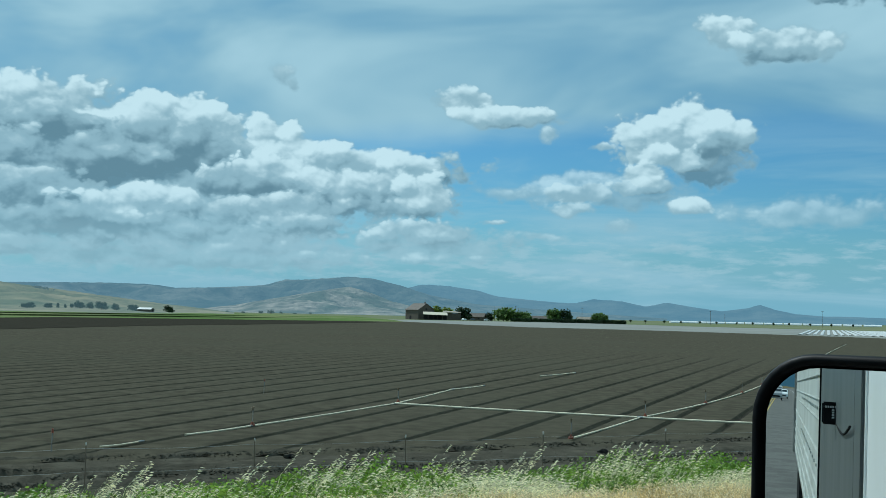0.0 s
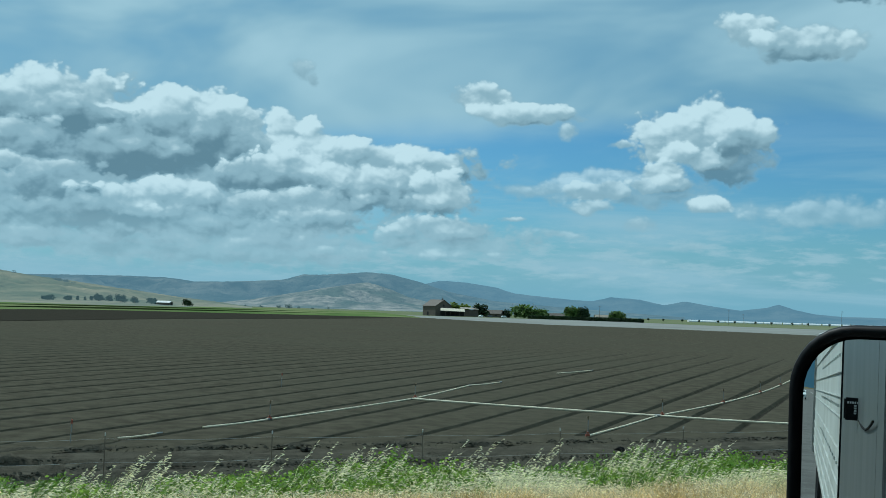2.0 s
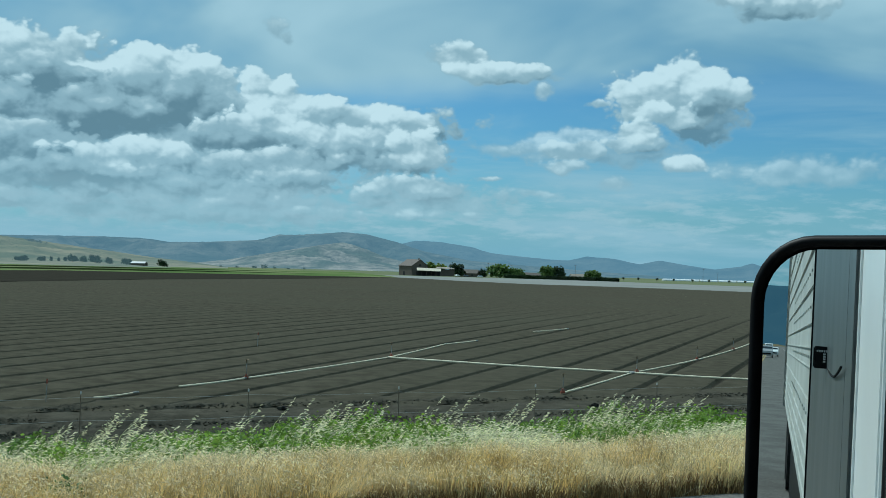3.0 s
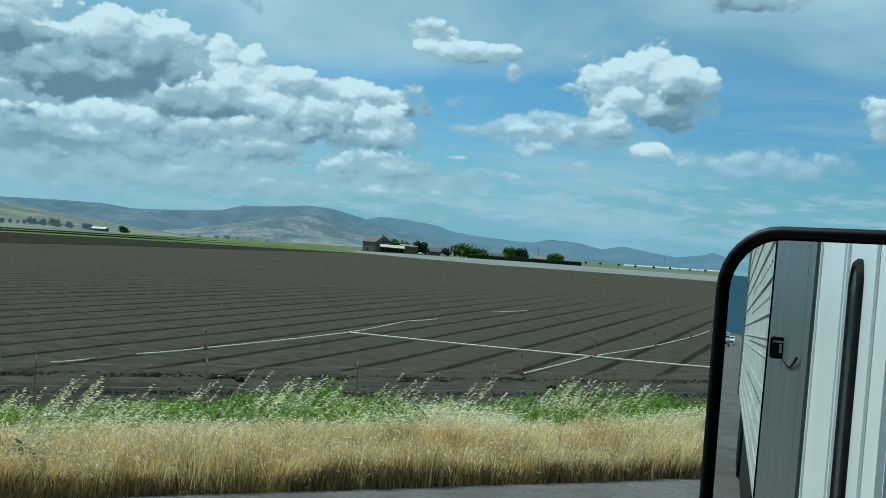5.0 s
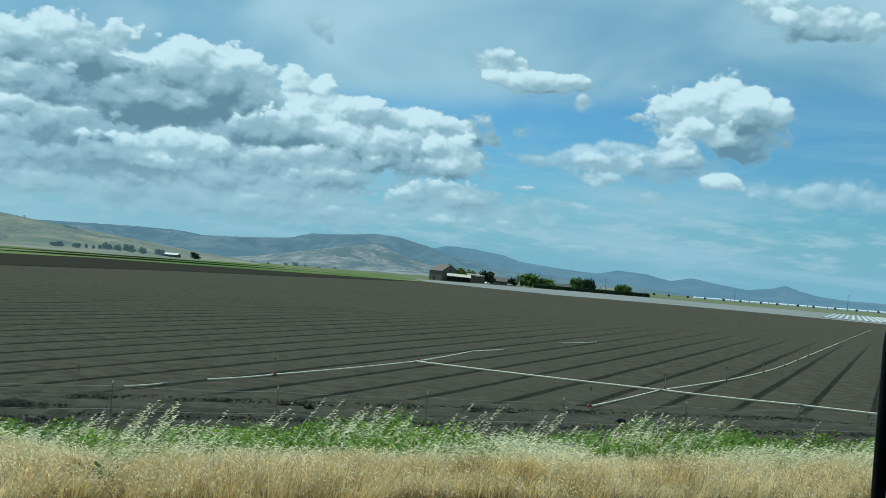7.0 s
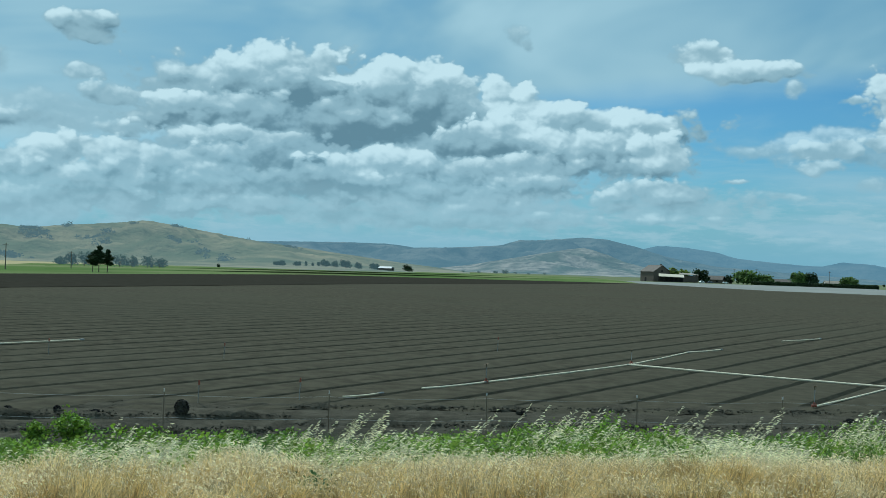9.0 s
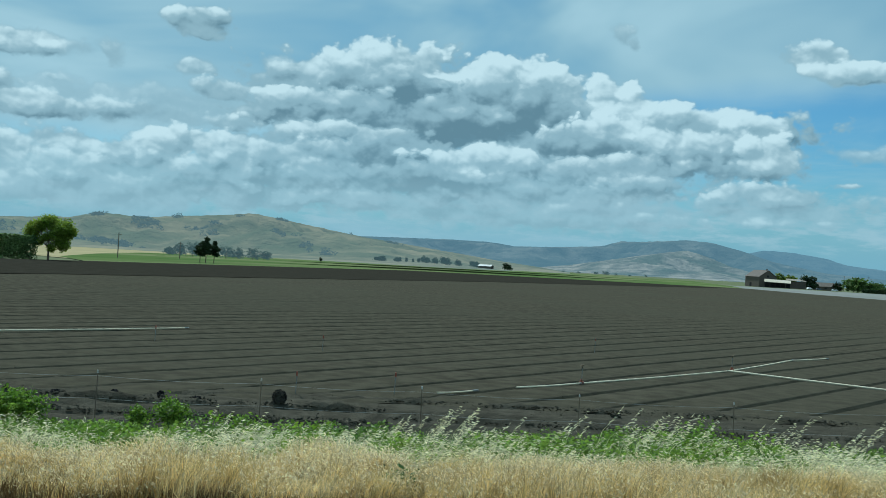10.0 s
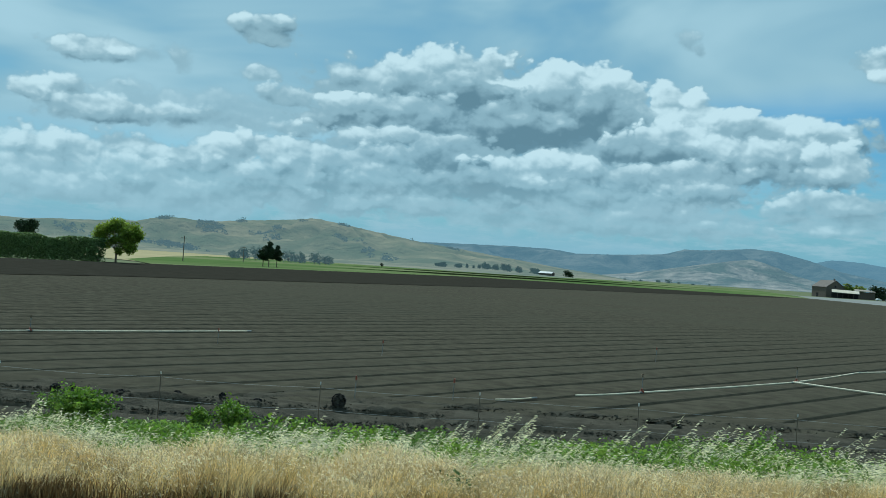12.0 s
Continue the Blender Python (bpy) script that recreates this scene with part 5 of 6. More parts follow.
bush(-10.6, 13.75, 1.38, 1.15, 0.55, M["weed"], "large bright green mallow weed on the bank", seed=4)
bush(-8.55, 14.85, 1.35, 0.7, 0.50, M["weed"], "bright green broad-leaved weed on the bank", seed=6, n=1600)
bush(-9.05, 14.7, 1.35, 0.45, 0.36, M["weed"], "small yellowish weed beside a larger one", seed=8, n=700)
bush(0.55, 10.75, 1.72, 0.5, 0.36, M["weed"], "green thistle at the road edge", seed=12, n=420, leaf=0.04)
bush(-3.2, 9.95, 1.72, 0.5, 0.46, M["weed_dark"], "dull green thistle in the dry grass", seed=13, n=420, leaf=0.035)


def soil_clump(x, y, w, h, label, seed):
    """Broken root ball or clod: a lumpy body with crumbs at its foot."""
    th = empty("soil_clump", Matrix.Translation((x, y, 0.06)), label=label, category="clod", group="clods on the headland")
    bm = bmesh.new()
    bmesh.ops.create_icosphere(bm, subdivisions=3, radius=1.0)
    for v in bm.verts:
        c = v.co
        k = 1 + 0.30 * noise.noise(c * 1.7 + Vector((seed, 0, 0))) + 0.16 * noise.noise(c * 5 + Vector((0, seed, 0)))
        v.co = Vector((c.x * w / 2 * k, c.y * w / 2 * k, c.z * h / 2 * k + h * 0.46))
    part("clod", bm, M["soil_dark"], th)
    rng = np.random.default_rng(seed)
    n = 420
    u = rng.normal(size=(n, 3))
    u /= np.linalg.norm(u, axis=1)[:, None]
    v, f = leaf_cards(u * [w * 0.54, w * 0.54, h * 0.54] + [0, 0, h * 0.5], rng.uniform(0.02, 0.06, n), rng)
    put("dry_roots", mesh_np("dry_roots", v, f, M["shade"]), th, "dark dry roots")
    for i in range(5):
        bm = bmesh.new()
        r = rng.uniform(0.03, 0.08)
        bmesh.ops.create_icosphere(bm, subdivisions=1, radius=r, matrix=Matrix.Translation((rng.uniform(-w, w) * 0.9, rng.uniform(-w, w) * 0.6, r * 0.5)))
        part("crumb", bm, M["soil_dark"], th)


soil_clump(-12.2, 27.0, 0.36, 0.38, "dark upright clump of soil and roots", 3)
for i, (x, y, w, h) in enumerate(((-19.45, 24.2, 0.35, 0.22), (-19.05, 24.4, 0.22, 0.2), (-16.5, 25.65, 0.28, 0.2), (-16.9, 25.5, 0.35, 0.14), (-15.4, 26.2, 0.22, 0.2), (-21.8, 23.2, 0.5, 0.16), (-17.9, 25.0, 0.4, 0.12),
                                  (-14.4, 26.4, 0.3, 0.1), (6.1, 33.2, 0.3, 0.12), (-3.4, 31.0, 0.25, 0.1))):
    soil_clump(x, y, w * 0.68, h * 0.75, "small dark clod on trampled soil", 20 + i)


def make_fence():
    """Light wire fence at the foot of the bank: thin steel posts and three wires."""
    th = empty("wire_fence", TR @ Matrix.Translation((0, 18.5, 0.70)), label="thin wire fence on slim steel posts", category="fence")
    xs = [-4.67 + 2.78 * k for k in range(-5, 12)]
    tops = []
    for i, s in enumerate(xs):
        lean = 0.04 * noise.noise((s, 3, 3))
        part("post", tube(bmesh.new(), (s, 0, -0.2), (s + lean, 0, 1.30), 0.009, n=6), M["pole"], th)
        part("post_cap", tube(bmesh.new(), (s + lean, 0, 1.29), (s + lean, 0, 1.34), 0.012, n=6), M["lens"], th)
        tops.append((s, lean))
    for z in (1.24, 0.86):
        bm = bmesh.new()
        for (s0, l0), (s1, l1) in zip(tops, tops[1:]):
            a, b = Vector((s0 + l0, 0, z)), Vector((s1 + l1, 0, z))
            for k in range(4):
                p, q = a.lerp(b, k / 4), a.lerp(b, (k + 1) / 4)
                p.z -= 0.03 * math.sin(math.pi * k / 4)
                q.z -= 0.03 * math.sin(math.pi * (k + 1) / 4)
                tube(bm, p, q, 0.0022, n=4)
        part("wire", bm, M["wire"], th)


make_fence()


# ---- trees and buildings across the valley ----
def az_at(x):
    return math.degrees(math.atan((x - 783) / 1885))


def gable(name, label, at, yaw, w, ln, eave, ridge, wall, roof, openings=(), over=0.5):
    """A gabled building; w across the gable, ln along the ridge, which runs along its own y."""
    th = empty(name, Matrix.Translation(at) @ Matrix.Rotation(radians(yaw), 4, "Z"), label=label, category="building", group="farm buildings")
    t = 0.25
    for sx in (-1, 1):
        part("side_wall", boxed((sx * (w / 2 - t / 2), 0, eave / 2 - 0.1), (t, ln, eave + 0.2)), wall, th)
    for sy in (-1, 1):
        bm = bmesh.new()
        y0, y1 = sy * (ln / 2 - 0.004) - sy * t, sy * (ln / 2 - 0.004)
        pts = [(-w / 2 + t, -0.2), (w / 2 - t, -0.2), (w / 2 - t, eave), (0, ridge - 0.1), (-w / 2 + t, eave)]
        a = [bm.verts.new((x, y0, z)) for x, z in pts]
        b = [bm.verts.new((x, y1, z)) for x, z in pts]
        bm.faces.new(a)
        bm.faces.new(b[::-1])
        for i in range(5):
            bm.faces.new((a[i], b[i], b[(i + 1) % 5], a[(i + 1) % 5]))
        bmesh.ops.recalc_face_normals(bm, faces=bm.faces)
        part("gable_wall", bm, wall, th)
    for sx in (-1, 1):
        bm = bmesh.new()
        slope = (ridge - eave) / (w / 2)
        pts = [(0, ridge), (sx * (w / 2 + over), eave - slope * over), (sx * (w / 2 + over), eave - slope * over + 0.2), (0, ridge + 0.2)]
        a = [bm.verts.new((x, -ln / 2 - over, z)) for x, z in pts]
        b = [bm.verts.new((x, ln / 2 + over, z)) for x, z in pts]
        bm.faces.new(a)
        bm.faces.new(b[::-1])
        for i in range(4):
            bm.faces.new((a[i], b[i], b[(i + 1) % 4], a[(i + 1) % 4]))
        bmesh.ops.recalc_face_normals(bm, faces=bm.faces)
        part("roof_slope", bm, roof, th)
    for nm, x, y, z, sx, sy, sz, mt in openings:
        part(nm, boxed((x, y, z), (sx, sy, sz)), mt, th)
    return th


FARM = 900.0
px = FARM / 1890
p = polar(az_at(811), FARM)
barn = gable("barn", "tall weathered brown barn with a steep roof", p, 32, 16, 20, 8.2, 13.4, M["wood"], M["roof_brown"], [("door", -1.0, -9.95, 2.2, 4.5, 0.12, 4.4, M["shade"]), ("loft_door", 0, -9.95, 8.6, 1.6, 0.12, 1.6, M["shade"]), ("side_door", -7.95, 2, 1.6, 0.12, 3.0, 3.2, M["shade"])])
part("cupola", boxed((0, -8.0, 13.9), (1.0, 1.0, 1.2)), M["wood"], barn)
part("lightning_rod", tube(bmesh.new(), (0, -8.0, 14.4), (0, -8.0, 16.4), 0.08), M["steel"], barn)


def open_shed(x0, x1, depth, hi, lo, roof, label, dist, posts=6, deep=0.2):
    a = polar(az_at((x0 + x1) / 2), dist)
    w = (x1 - x0) * dist / 1890
    th = empty("open_shed", Matrix.Translation(a), label=label, category="building", group="farm buildings")
    bm = bmesh.new()
    vs = [bm.verts.new(v) for v in ((-w / 2, -depth / 2, lo), (w / 2, -depth / 2, lo - 0.4), (w / 2, depth / 2, hi - 0.4), (-w / 2, depth / 2, hi), (-w / 2, -depth / 2, lo + 0.25), (w / 2, -depth / 2, lo - 0.15), (w / 2, depth / 2, hi - 0.15), (-w / 2, depth / 2, hi + 0.25))]
    for f in ((3, 2, 1, 0), (4, 5, 6, 7), (0, 1, 5, 4), (1, 2, 6, 5), (2, 3, 7, 6), (3, 0, 4, 7)):
        bm.faces.new([vs[i] for i in f])
    part("roof", bm, roof, th)
    # a shallow shed's back wall is painted near black for the shade inside
    part("back_wall", boxed((0, depth / 2 - deep, hi / 2 - 0.35 - deep * 0.06), (w - 0.5, 0.15, hi - 0.7 - deep * 0.12)), M["shade"] if deep < 1 else M["wood"], th)
    for i in range(posts):
        x = -w / 2 + 0.3 + (w - 0.6) * i / (posts - 1)
        part("post", boxed((x, -depth / 2 + 0.3, lo / 2 - 0.25), (0.25, 0.25, lo - 0.1)), M["wood"], th)
    return th


open_shed(817, 860, 11, 6.4, 4.2, M["roof_pale"], "open shed with a pale sheet roof beside the barn", 880)
open_shed(852, 884, 12, 7.6, 6.4, M["roof_grey"], "long brown farm shed with a flat grey roof", 905, 5, 10.5)
gable("farmhouse", "low brown farmhouse among trees", polar(az_at(912), 930), 70, 9, 15, 3.2, 6.2, M["wood"], M["roof_brown"], [("window", -4.45, -3, 1.7, 0.1, 1.6, 1.2, M["glass_dark"]), ("window", -4.45, 3, 1.7, 0.1, 1.6, 1.2, M["glass_dark"])])
gable("farmhouse", "small brown house with a dark roof", polar(az_at(928), 950), 100, 8, 11, 3.0, 5.6, M["wood"], M["roof_brown"], [("window", 0, -5.46, 1.7, 1.4, 0.1, 1.2, M["glass_dark"])])
gable("farmhouse", "low dark-roofed house behind the hedge", polar(az_at(1030), 960), 95, 9, 20, 2.8, 5.0, M["plaster"], M["roof_brown"], [("window", 0, -9.96, 1.7, 1.4, 0.1, 1.2, M["glass_dark"])])
gable("farmhouse", "pale low outbuilding behind the hedge", polar(az_at(1108), 960), 92, 8, 16, 3.0, 5.0, M["plaster"], M["roof_grey"], [("window", 0, -7.96, 1.7, 1.4, 0.1, 1.2, M["glass_dark"])])
gable("far_barn", "long low barn with a white roof far off", (*polar(az_at(330), 1180).xy, hill_z(az_at(330), 1180)), 80, 9, 15, 2.5, 4.2, M["wood"], M["mulch"], [("door", 0, -7.46, 1.2, 3, 0.1, 2.2, M["shade"])])


def lobes(w, h, k, rng):
    """Crown lobes spread over a width w and a height h."""
    out = []
    for i in range(k):
        a = (i + 0.5) / k - 0.5
        out.append((a * w * 0.62 + rng.uniform(-0.05, 0.05) * w, rng.uniform(-0.15, 0.15) * w, h * rng.uniform(0.46, 0.66), w * rng.uniform(0.46, 0.66), h * rng.uniform(0.55, 0.75)))
    out.append((0, 0, h * 0.32, w * 1.05, h * 0.66))
    out.append((w * 0.2, 0, h * 0.22, w * 0.7, h * 0.42))
    return out


def tree_at(x, dist, wpx, hpx, mat, label, n=1400, seed=1, k=3, group="", z=None, name="tree"):
    az = az_at(x)
    a = polar(az, dist)
    rng = np.random.default_rng(seed)
    w, h = wpx * dist / 1890, hpx * dist / 1890
    zz = 0.0 if z is None else z
    return grown_tree(name, a.x, a.y, h, lobes(w, h, k, rng), mat, label, n, max(w, h) * 0.085, h * 0.03, seed, group, zz)


tree_at(850, 960, 44, 26, M["leaf_olive"], "yellow-green tree behind the sheds", seed=2)
tree_at(889, 910, 31, 28, M["leaf_dark"], "dark round tree beside the farmhouse", seed=3)
tree_at(935, 930, 18, 17, M["leaf_dark"], "small dark tree beside the farmhouse", seed=4, n=900)
tree_at(960, 920, 44, 28, M["leaf"], "broad green tree in the farmyard", seed=5)
tree_at(995, 920, 34, 22, M["leaf"], "green tree in the farmyard", seed=6)
tree_at(983, 940, 23, 17, M["leaf_dark"], "dark shrub in the farmyard", seed=16, n=900)
tree_at(1050, 905, 34, 27, M["leaf"], "dark green tree by the hedge", seed=7)
tree_at(1071, 905, 25, 29, M["leaf_dark"], "tall dark tree by the hedge", seed=8)
tree_at(1131, 900, 35, 20, M["leaf"], "low round green tree by the hedge", seed=9)


def make_hedge(name, a, b, h, w, mat, label, n, leaf, seed):
    """A clipped or rough hedge between two places."""
    rng = np.random.default_rng(seed)
    a, b = Vector(a), Vector(b)
    d = (b - a).normalized()
    side = Vector((-d.y, d.x, 0))
    th = empty(name, Matrix.Translation(a), label=label, category="hedge")
    ln = (b - a).length
    t, u, v = rng.uniform(0, 1, n), rng.uniform(-1, 1, n), rng.uniform(0, 1, n)
    bulge = np.array([1 + 0.22 * noise.noise((x * ln / h * 0.8, seed, 0)) for x in t])
    z = v ** 0.75 * h * bulge
    wid = w / 2 * np.sqrt(np.clip(1.05 - (v - 0.25) ** 2 * 1.2, 0.1, 1)) * bulge
    c = np.outer(t * ln, d) + np.outer(np.sign(u) * np.abs(u) ** 0.5 * wid, side)
    c[:, 2] = z
    vv, f = leaf_cards(c, rng.uniform(leaf * 0.6, leaf * 1.3, n), rng)
    put("foliage", mesh_np("foliage", vv, f, mat), th)
    for i in range(int(ln / (h * 0.8)) + 1):
        q = d * min(ln, i * h * 0.8)
        part("trunk", tube(bmesh.new(), (q.x, q.y, -0.1), (q.x, q.y, h * 0.7), h * 0.03, h * 0.01, n=6), M["bark"], th)
    return th


make_hedge("hedge", polar(az_at(974), 885), polar(az_at(1178), 800), 2.7, 3.0, M["leaf_dark"], "long low dark hedge along the farmyard", 17000, 0.75, 31)


def utility_pole(x, y, h, label="wooden utility pole with a crossarm", arm=1.2, z=0.0):
    th = empty("utility_pole", Matrix.Translation((x, y, z)), label=label, category="pole", group="utility poles")
    part("pole", tube(bmesh.new(), (0, 0, -0.2), (0, 0, h), 0.17, 0.12, n=8), M["pole"], th)
    if arm:
        ca = part("crossarm", boxed((0, -0.16, h - 0.7), (2 * arm, 0.12, 0.14)), M["pole"], th)
        for k in (-0.9, -0.4, 0.4, 0.9):
            part("insulator", tube(bmesh.new(), (k * arm, -0.16, h - 0.63), (k * arm, -0.16, h - 0.42), 0.05, 0.03, n=6), M["lens"], ca)


for x, dist, h in ((944, 980, 13), (981, 1000, 14), (986, 1010, 12), (1100, 950, 13), (1331, 1000, 13), (1357, 1500, 13), (1534, 1000, 15)):
    a = polar(az_at(x), dist)
    utility_pole(a.x, a.y, h)
a = polar(-32.85, 345)
utility_pole(a.x, a.y, 8.0)
a = polar(-29.75, 420)
utility_pole(a.x, a.y, 6.6)

# the row of small round trees and the white tunnels behind them
small = None
for i, x in enumerate((1187, 1214, 1248, 1278, 1312, 1342, 1379, 1408, 1445, 1473, 1512, 1551, 1590)):
    a = polar(az_at(x), 1050)
    if i % 4 == 0 or small is None:
        small = grown_tree("roadside_tree", a.x, a.y, 3.6, [(0, 0, 2.4, 2.9, 2.4), (0.4, 0.2, 2.0, 2.2, 2.0)], M["leaf_dark"], "small round dark tree in a roadside row", 220, 0.5, 0.12, 40 + i, "roadside trees")
    else:
        copy_thing(small, Matrix.Translation(a) @ Matrix.Rotation(i * 1.3, 4, "Z"))
tunnel = None
for i in range(11):
    az = 14.6 + i * 0.95
    a = polar(az, 1500 + 12 * i)
    if tunnel is None:
        tunnel = empty("plastic_tunnel", Matrix.Translation(a), label="long low white plastic crop tunnel", category="greenhouse", group="crop tunnels")
        bm = bmesh.new()
        rows = []
        for x in (-12.2, -4, 4, 12.2):
            rows.append([bm.verts.new((x, -5 * math.cos(math.pi * k / 10), 2.6 * math.sin(math.pi * k / 10) ** 0.8)) for k in range(11)])
        for u, w in zip(rows, rows[1:]):
            for k in range(10):
                bm.faces.new((u[k], w[k], w[k + 1], u[k + 1]))
        bm.faces.new(rows[0])
        bm.faces.new(rows[-1][::-1])
        part("film", bm, M["tunnel"], tunnel)
        for x in (-12.2, 0, 12.2):
            bm = bmesh.new()
            for k in range(10):
                tube(bm, (x, -5.06 * math.cos(math.pi * k / 10), 2.66 * math.sin(math.pi * k / 10) ** 0.8), (x, -5.06 * math.cos(math.pi * (k + 1) / 10), 2.66 * math.sin(math.pi * (k + 1) / 10) ** 0.8), 0.05, n=4)
            part("hoop", bm, M["steel"], tunnel)
    else:
        copy_thing(tunnel, Matrix.Translation(a) @ Matrix.Rotation(radians(-az), 4, "Z"))


def parked_car(x, dist, mat, label, yaw):
    a = polar(az_at(x), dist)
    th = empty("parked_car", Matrix.Translation(a) @ Matrix.Rotation(radians(yaw), 4, "Z"), label=label, category="car", group="parked cars")
    bm = bmesh.new()
    prof = [(-2.3, 0.4), (-2.35, 1.0), (-1.9, 1.1), (-1.4, 1.75), (0.7, 1.8), (1.3, 1.15), (2.2, 1.0), (2.3, 0.4)]
    u = [bm.verts.new((xx, -0.9, z)) for xx, z in prof]
    w = [bm.verts.new((xx, 0.9, z)) for xx, z in prof]
    bm.faces.new(u)
    bm.faces.new(w[::-1])
    for i in range(len(prof)):
        j = (i + 1) % len(prof)
        bm.faces.new((u[i], w[i], w[j], u[j]))
    bmesh.ops.recalc_face_normals(bm, faces=bm.faces)
    part("body", bm, mat, th)
    part("windows", boxed((-0.35, 0, 1.42), (1.9, 1.86, 0.42)), M["glass_dark"], th)
    for xx in (-1.4, 1.4):
        for yy in (-0.82, 0.82):
            part("tyre", tube(bmesh.new(), (xx, yy - 0.12, 0.36), (xx, yy + 0.12, 0.36), 0.36, n=14), M["rubber"], th)


parked_car(930, 870, M["white_paint"], "white van parked in the farmyard", 5)
parked_car(890, 880, M["white_paint"], "white car parked by the shed", 40)
parked_car(905, 890, M["car_blue"], "dark car parked by the farmhouse", 10)
parked_car(1002, 900, M["white_paint"], "white car parked beneath the trees", 0)

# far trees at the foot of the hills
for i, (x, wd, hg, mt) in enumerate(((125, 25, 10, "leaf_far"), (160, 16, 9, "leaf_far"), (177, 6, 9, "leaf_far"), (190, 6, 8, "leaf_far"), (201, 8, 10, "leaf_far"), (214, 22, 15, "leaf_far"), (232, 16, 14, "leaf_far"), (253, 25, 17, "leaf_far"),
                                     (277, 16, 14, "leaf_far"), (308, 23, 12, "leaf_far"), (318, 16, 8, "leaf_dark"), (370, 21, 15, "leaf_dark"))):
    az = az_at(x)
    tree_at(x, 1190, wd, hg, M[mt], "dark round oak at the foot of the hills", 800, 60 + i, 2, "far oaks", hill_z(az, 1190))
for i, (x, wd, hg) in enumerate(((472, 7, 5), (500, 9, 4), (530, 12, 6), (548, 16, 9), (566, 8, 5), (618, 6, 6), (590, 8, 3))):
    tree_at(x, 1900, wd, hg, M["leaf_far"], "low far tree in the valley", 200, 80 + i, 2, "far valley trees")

# the tall tree, the hedge and the group of pines past the field's side
a = polar(-36.2, 232)
grown_tree("tree", a.x, a.y, 9.8, [(-3.6, 0, 6.6, 5.2, 4.0), (0.0, 0.4, 8.0, 5.4, 3.6), (3.3, -0.3, 6.9, 5.6, 4.2), (-1.3, 0.2, 7.6, 4.4, 3.2), (1.6, 0, 5.4, 4.2, 2.8), (-4.4, 0.3, 5.4, 3.4, 2.8), (4.9, 0.2, 5.9, 3.4, 3.0), (2.8, 0.2, 4.2, 4.2, 3.4), (-0.8, 0.1, 4.6, 3.2, 2.4), (0.8, -0.2, 2.6, 2.4, 2.2), (3.3, 0.1, 3.4, 3.8, 3.2), (-2.8, 0.2, 3.9, 3.2, 2.6)], M["leaf_bright"], "broad yellow-green tree with a forked pale trunk", 15000, 0.30, 0.24, 101)
a = polar(-34.9, 236)
make_hedge("hedge", polar(-52, 205), polar(-37.0, 232), 4.9, 4.4, M["willow"], "thick tall green hedge of willows", 60000, 0.32, 33)
a = polar(-40.6, 300)
grown_tree("tree", a.x, a.y, 9.6, [(-1.6, 0, 7.4, 4.4, 3.4), (1.8, 0, 7.8, 4.6, 3.2), (0, 0, 6.4, 6.5, 3.6)], M["leaf_dark"], "dark tree behind the willow hedge", 2600, 0.4, 0.3, 102)
for i, (az, dist, w, h) in enumerate(((-28.70, 338, 4.6, 6.4), (-28.40, 336, 5.2, 8.2), (-27.98, 337, 4.6, 7.0))):
    a = polar(az, dist)
    grown_tree("pine_tree", a.x, a.y, h, [(0.1, 0, h * 0.88, w * 0.4, h * 0.24), (-0.5, 0, h * 0.74, w * 0.7, h * 0.22), (0.7, 0, h * 0.62, w * 0.8, h * 0.24), (-0.8, 0.2, h * 0.50, w * 0.75, h * 0.24), (0.6, 0.1, h * 0.38, w * 0.6, h * 0.2)], M["leaf_dark"], "dark pine with bare lower trunk", 3200, 0.36, 0.16, 110 + i, "pines")
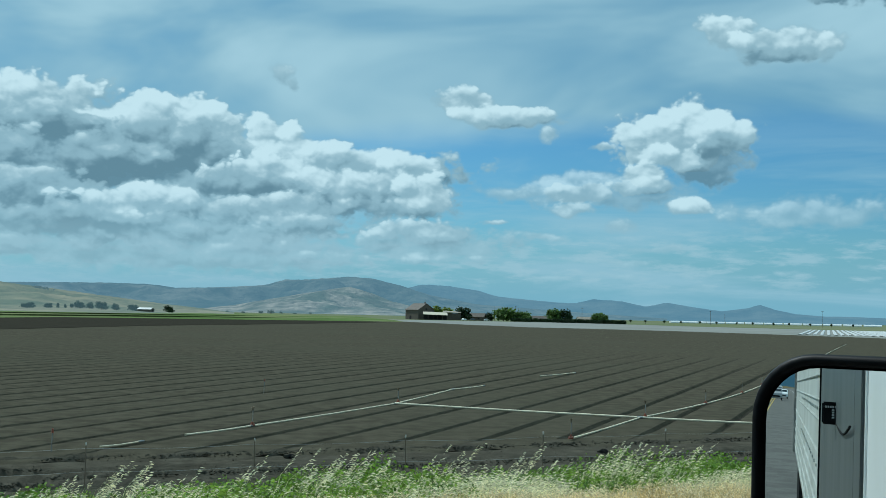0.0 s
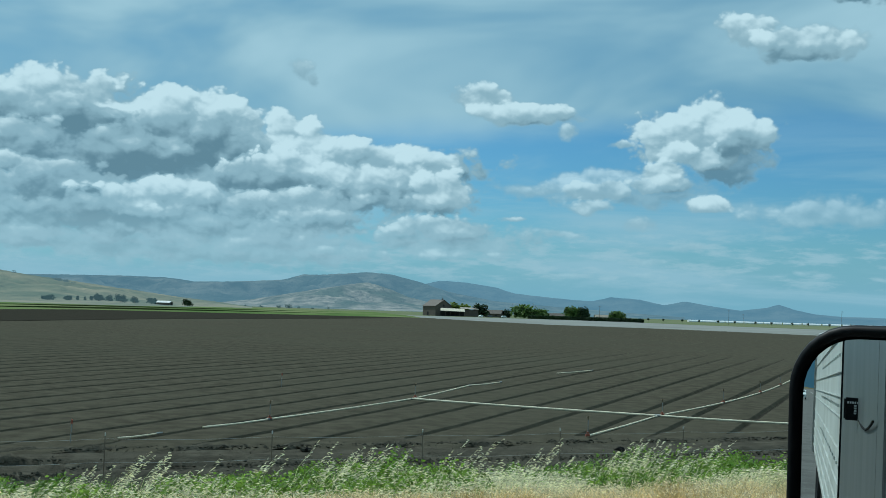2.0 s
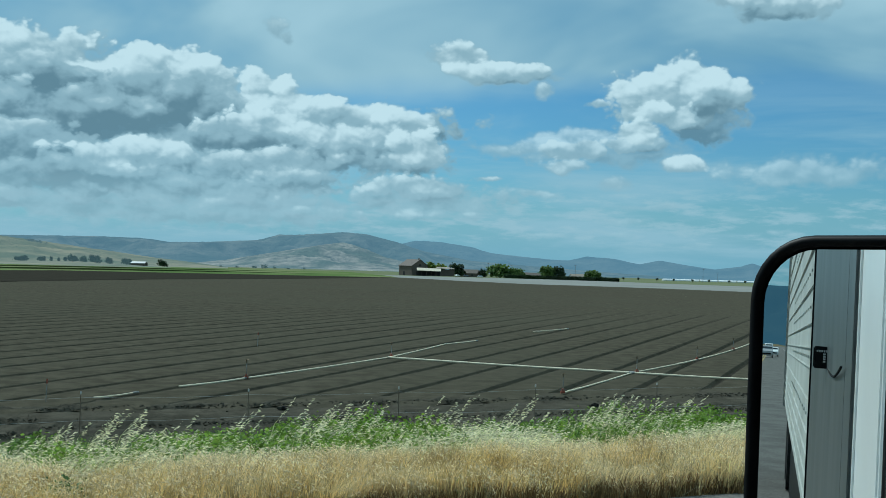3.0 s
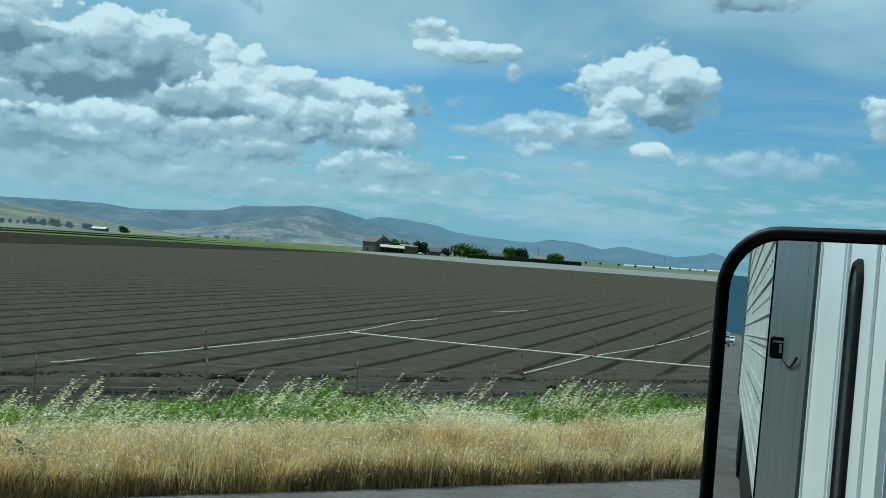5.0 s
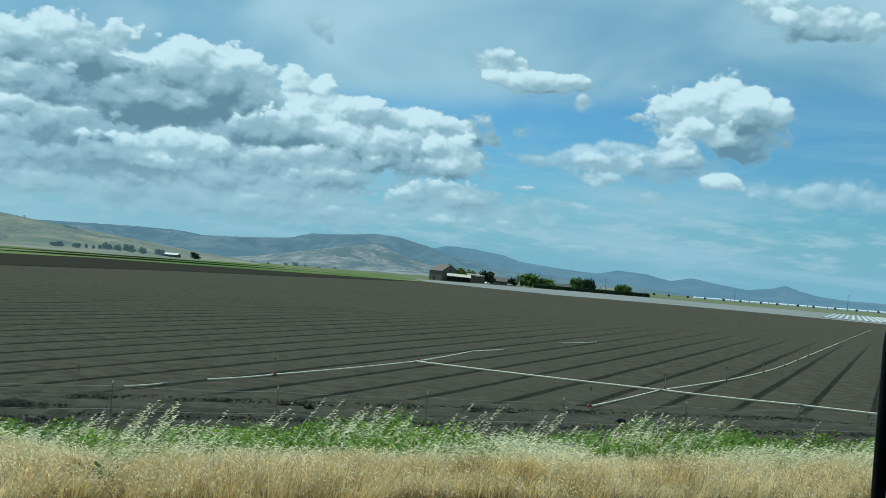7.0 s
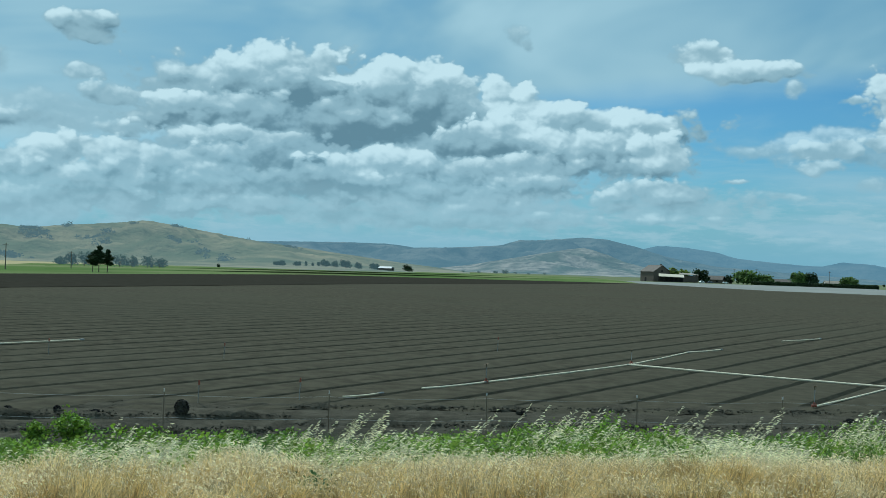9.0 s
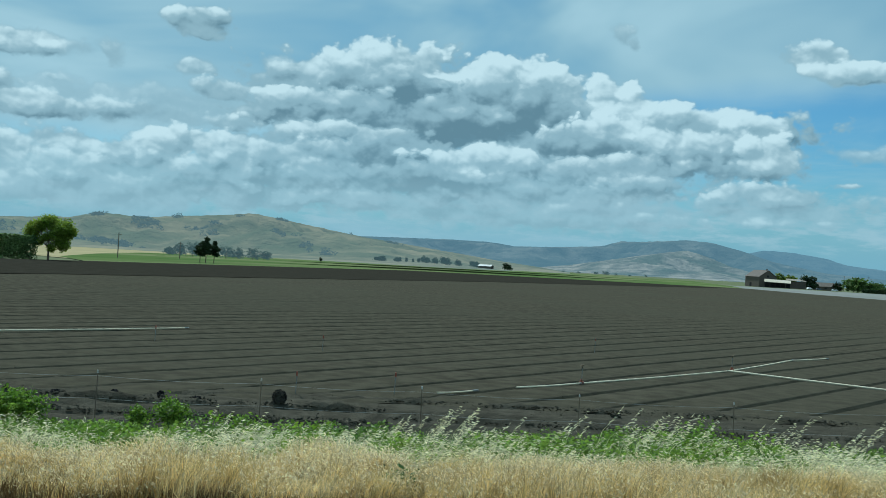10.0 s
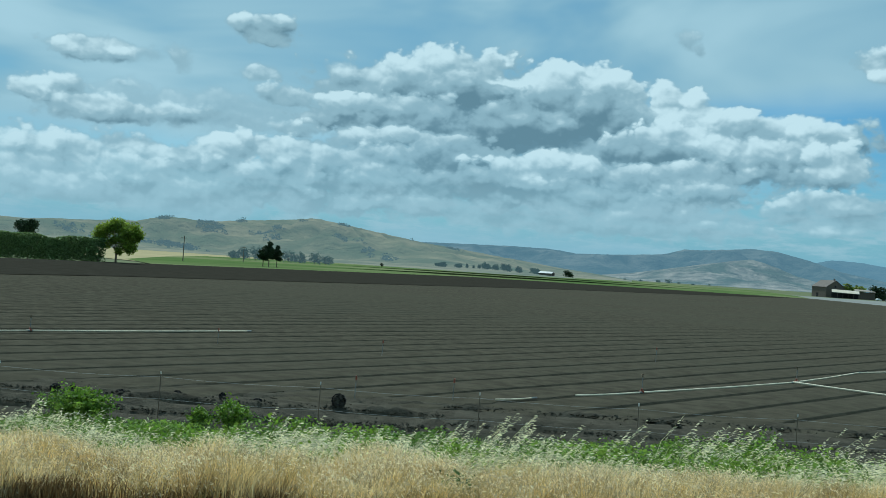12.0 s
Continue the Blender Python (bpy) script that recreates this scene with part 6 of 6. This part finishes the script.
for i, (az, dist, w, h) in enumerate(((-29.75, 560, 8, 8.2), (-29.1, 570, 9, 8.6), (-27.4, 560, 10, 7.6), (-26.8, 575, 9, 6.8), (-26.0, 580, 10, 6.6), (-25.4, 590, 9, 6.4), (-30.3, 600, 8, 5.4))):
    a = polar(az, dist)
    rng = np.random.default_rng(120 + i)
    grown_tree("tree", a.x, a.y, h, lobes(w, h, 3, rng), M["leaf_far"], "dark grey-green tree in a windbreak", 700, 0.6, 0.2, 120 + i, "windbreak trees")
a = polar(-22.4, 690)
grown_tree("tree", a.x, a.y, 3.6, [(0, 0, 2.2, 2.4, 2.8), (0.3, 0, 1.6, 2.2, 2.0)], M["leaf_dark"], "single dark shrub in the green field", 300, 0.4, 0.12, 130)


def make_hill_scrub():
    """Oak scrub on the folds of the near hills, joined into one piece."""
    rng = np.random.default_rng(5)
    cs, sz = [], []
    groves = [(-31.6, 0.55, 1.3, 60), (-28.6, 0.5, 1.2, 50), (-26.9, 0.62, 0.6, 50), (-24.5, 0.45, 0.9, 16), (-23.2, 0.35, 0.8, 14), (-22.2, 0.28, 0.5, 12), (-24.6, 0.75, 0.5, 40), (-34.0, 0.97, 0.5, 60), (-30.0, 0.97, 0.4, 20), (-21.0, 0.8, 0.8, 30), (-33.5, 0.25, 2.2, 90), (-36.5, 0.3, 1.6, 40), (-18.5, 0.9, 0.7, 20), (-38.5, 0.5, 1.5, 30)]
    for az, k, spread, cnt in groves:
        for i in range(cnt * 3 // 4):
            a = az + rng.normal(0, spread * 0.36)
            d = 900 + 1400 * min(0.995, max(0.12, k + rng.normal(0, 0.025) - (a - az) * 0.03))
            h = hill_z(a, d)
            c = polar(a, d, h)
            w = rng.uniform(6, 14)
            m = 26
            u = rng.normal(size=(m, 3))
            u /= np.linalg.norm(u, axis=1)[:, None]
            cs.append(u * [w / 2, w / 2, w * 0.26] * rng.uniform(0.4, 1, (m, 1)) + [c.x, c.y, c.z + w * 0.2])
            sz.append(np.full(m, w * 0.17))
    c, s = np.concatenate(cs), np.concatenate(sz)
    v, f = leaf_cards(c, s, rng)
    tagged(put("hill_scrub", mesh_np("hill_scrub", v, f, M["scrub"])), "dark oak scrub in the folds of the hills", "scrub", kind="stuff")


make_hill_scrub()
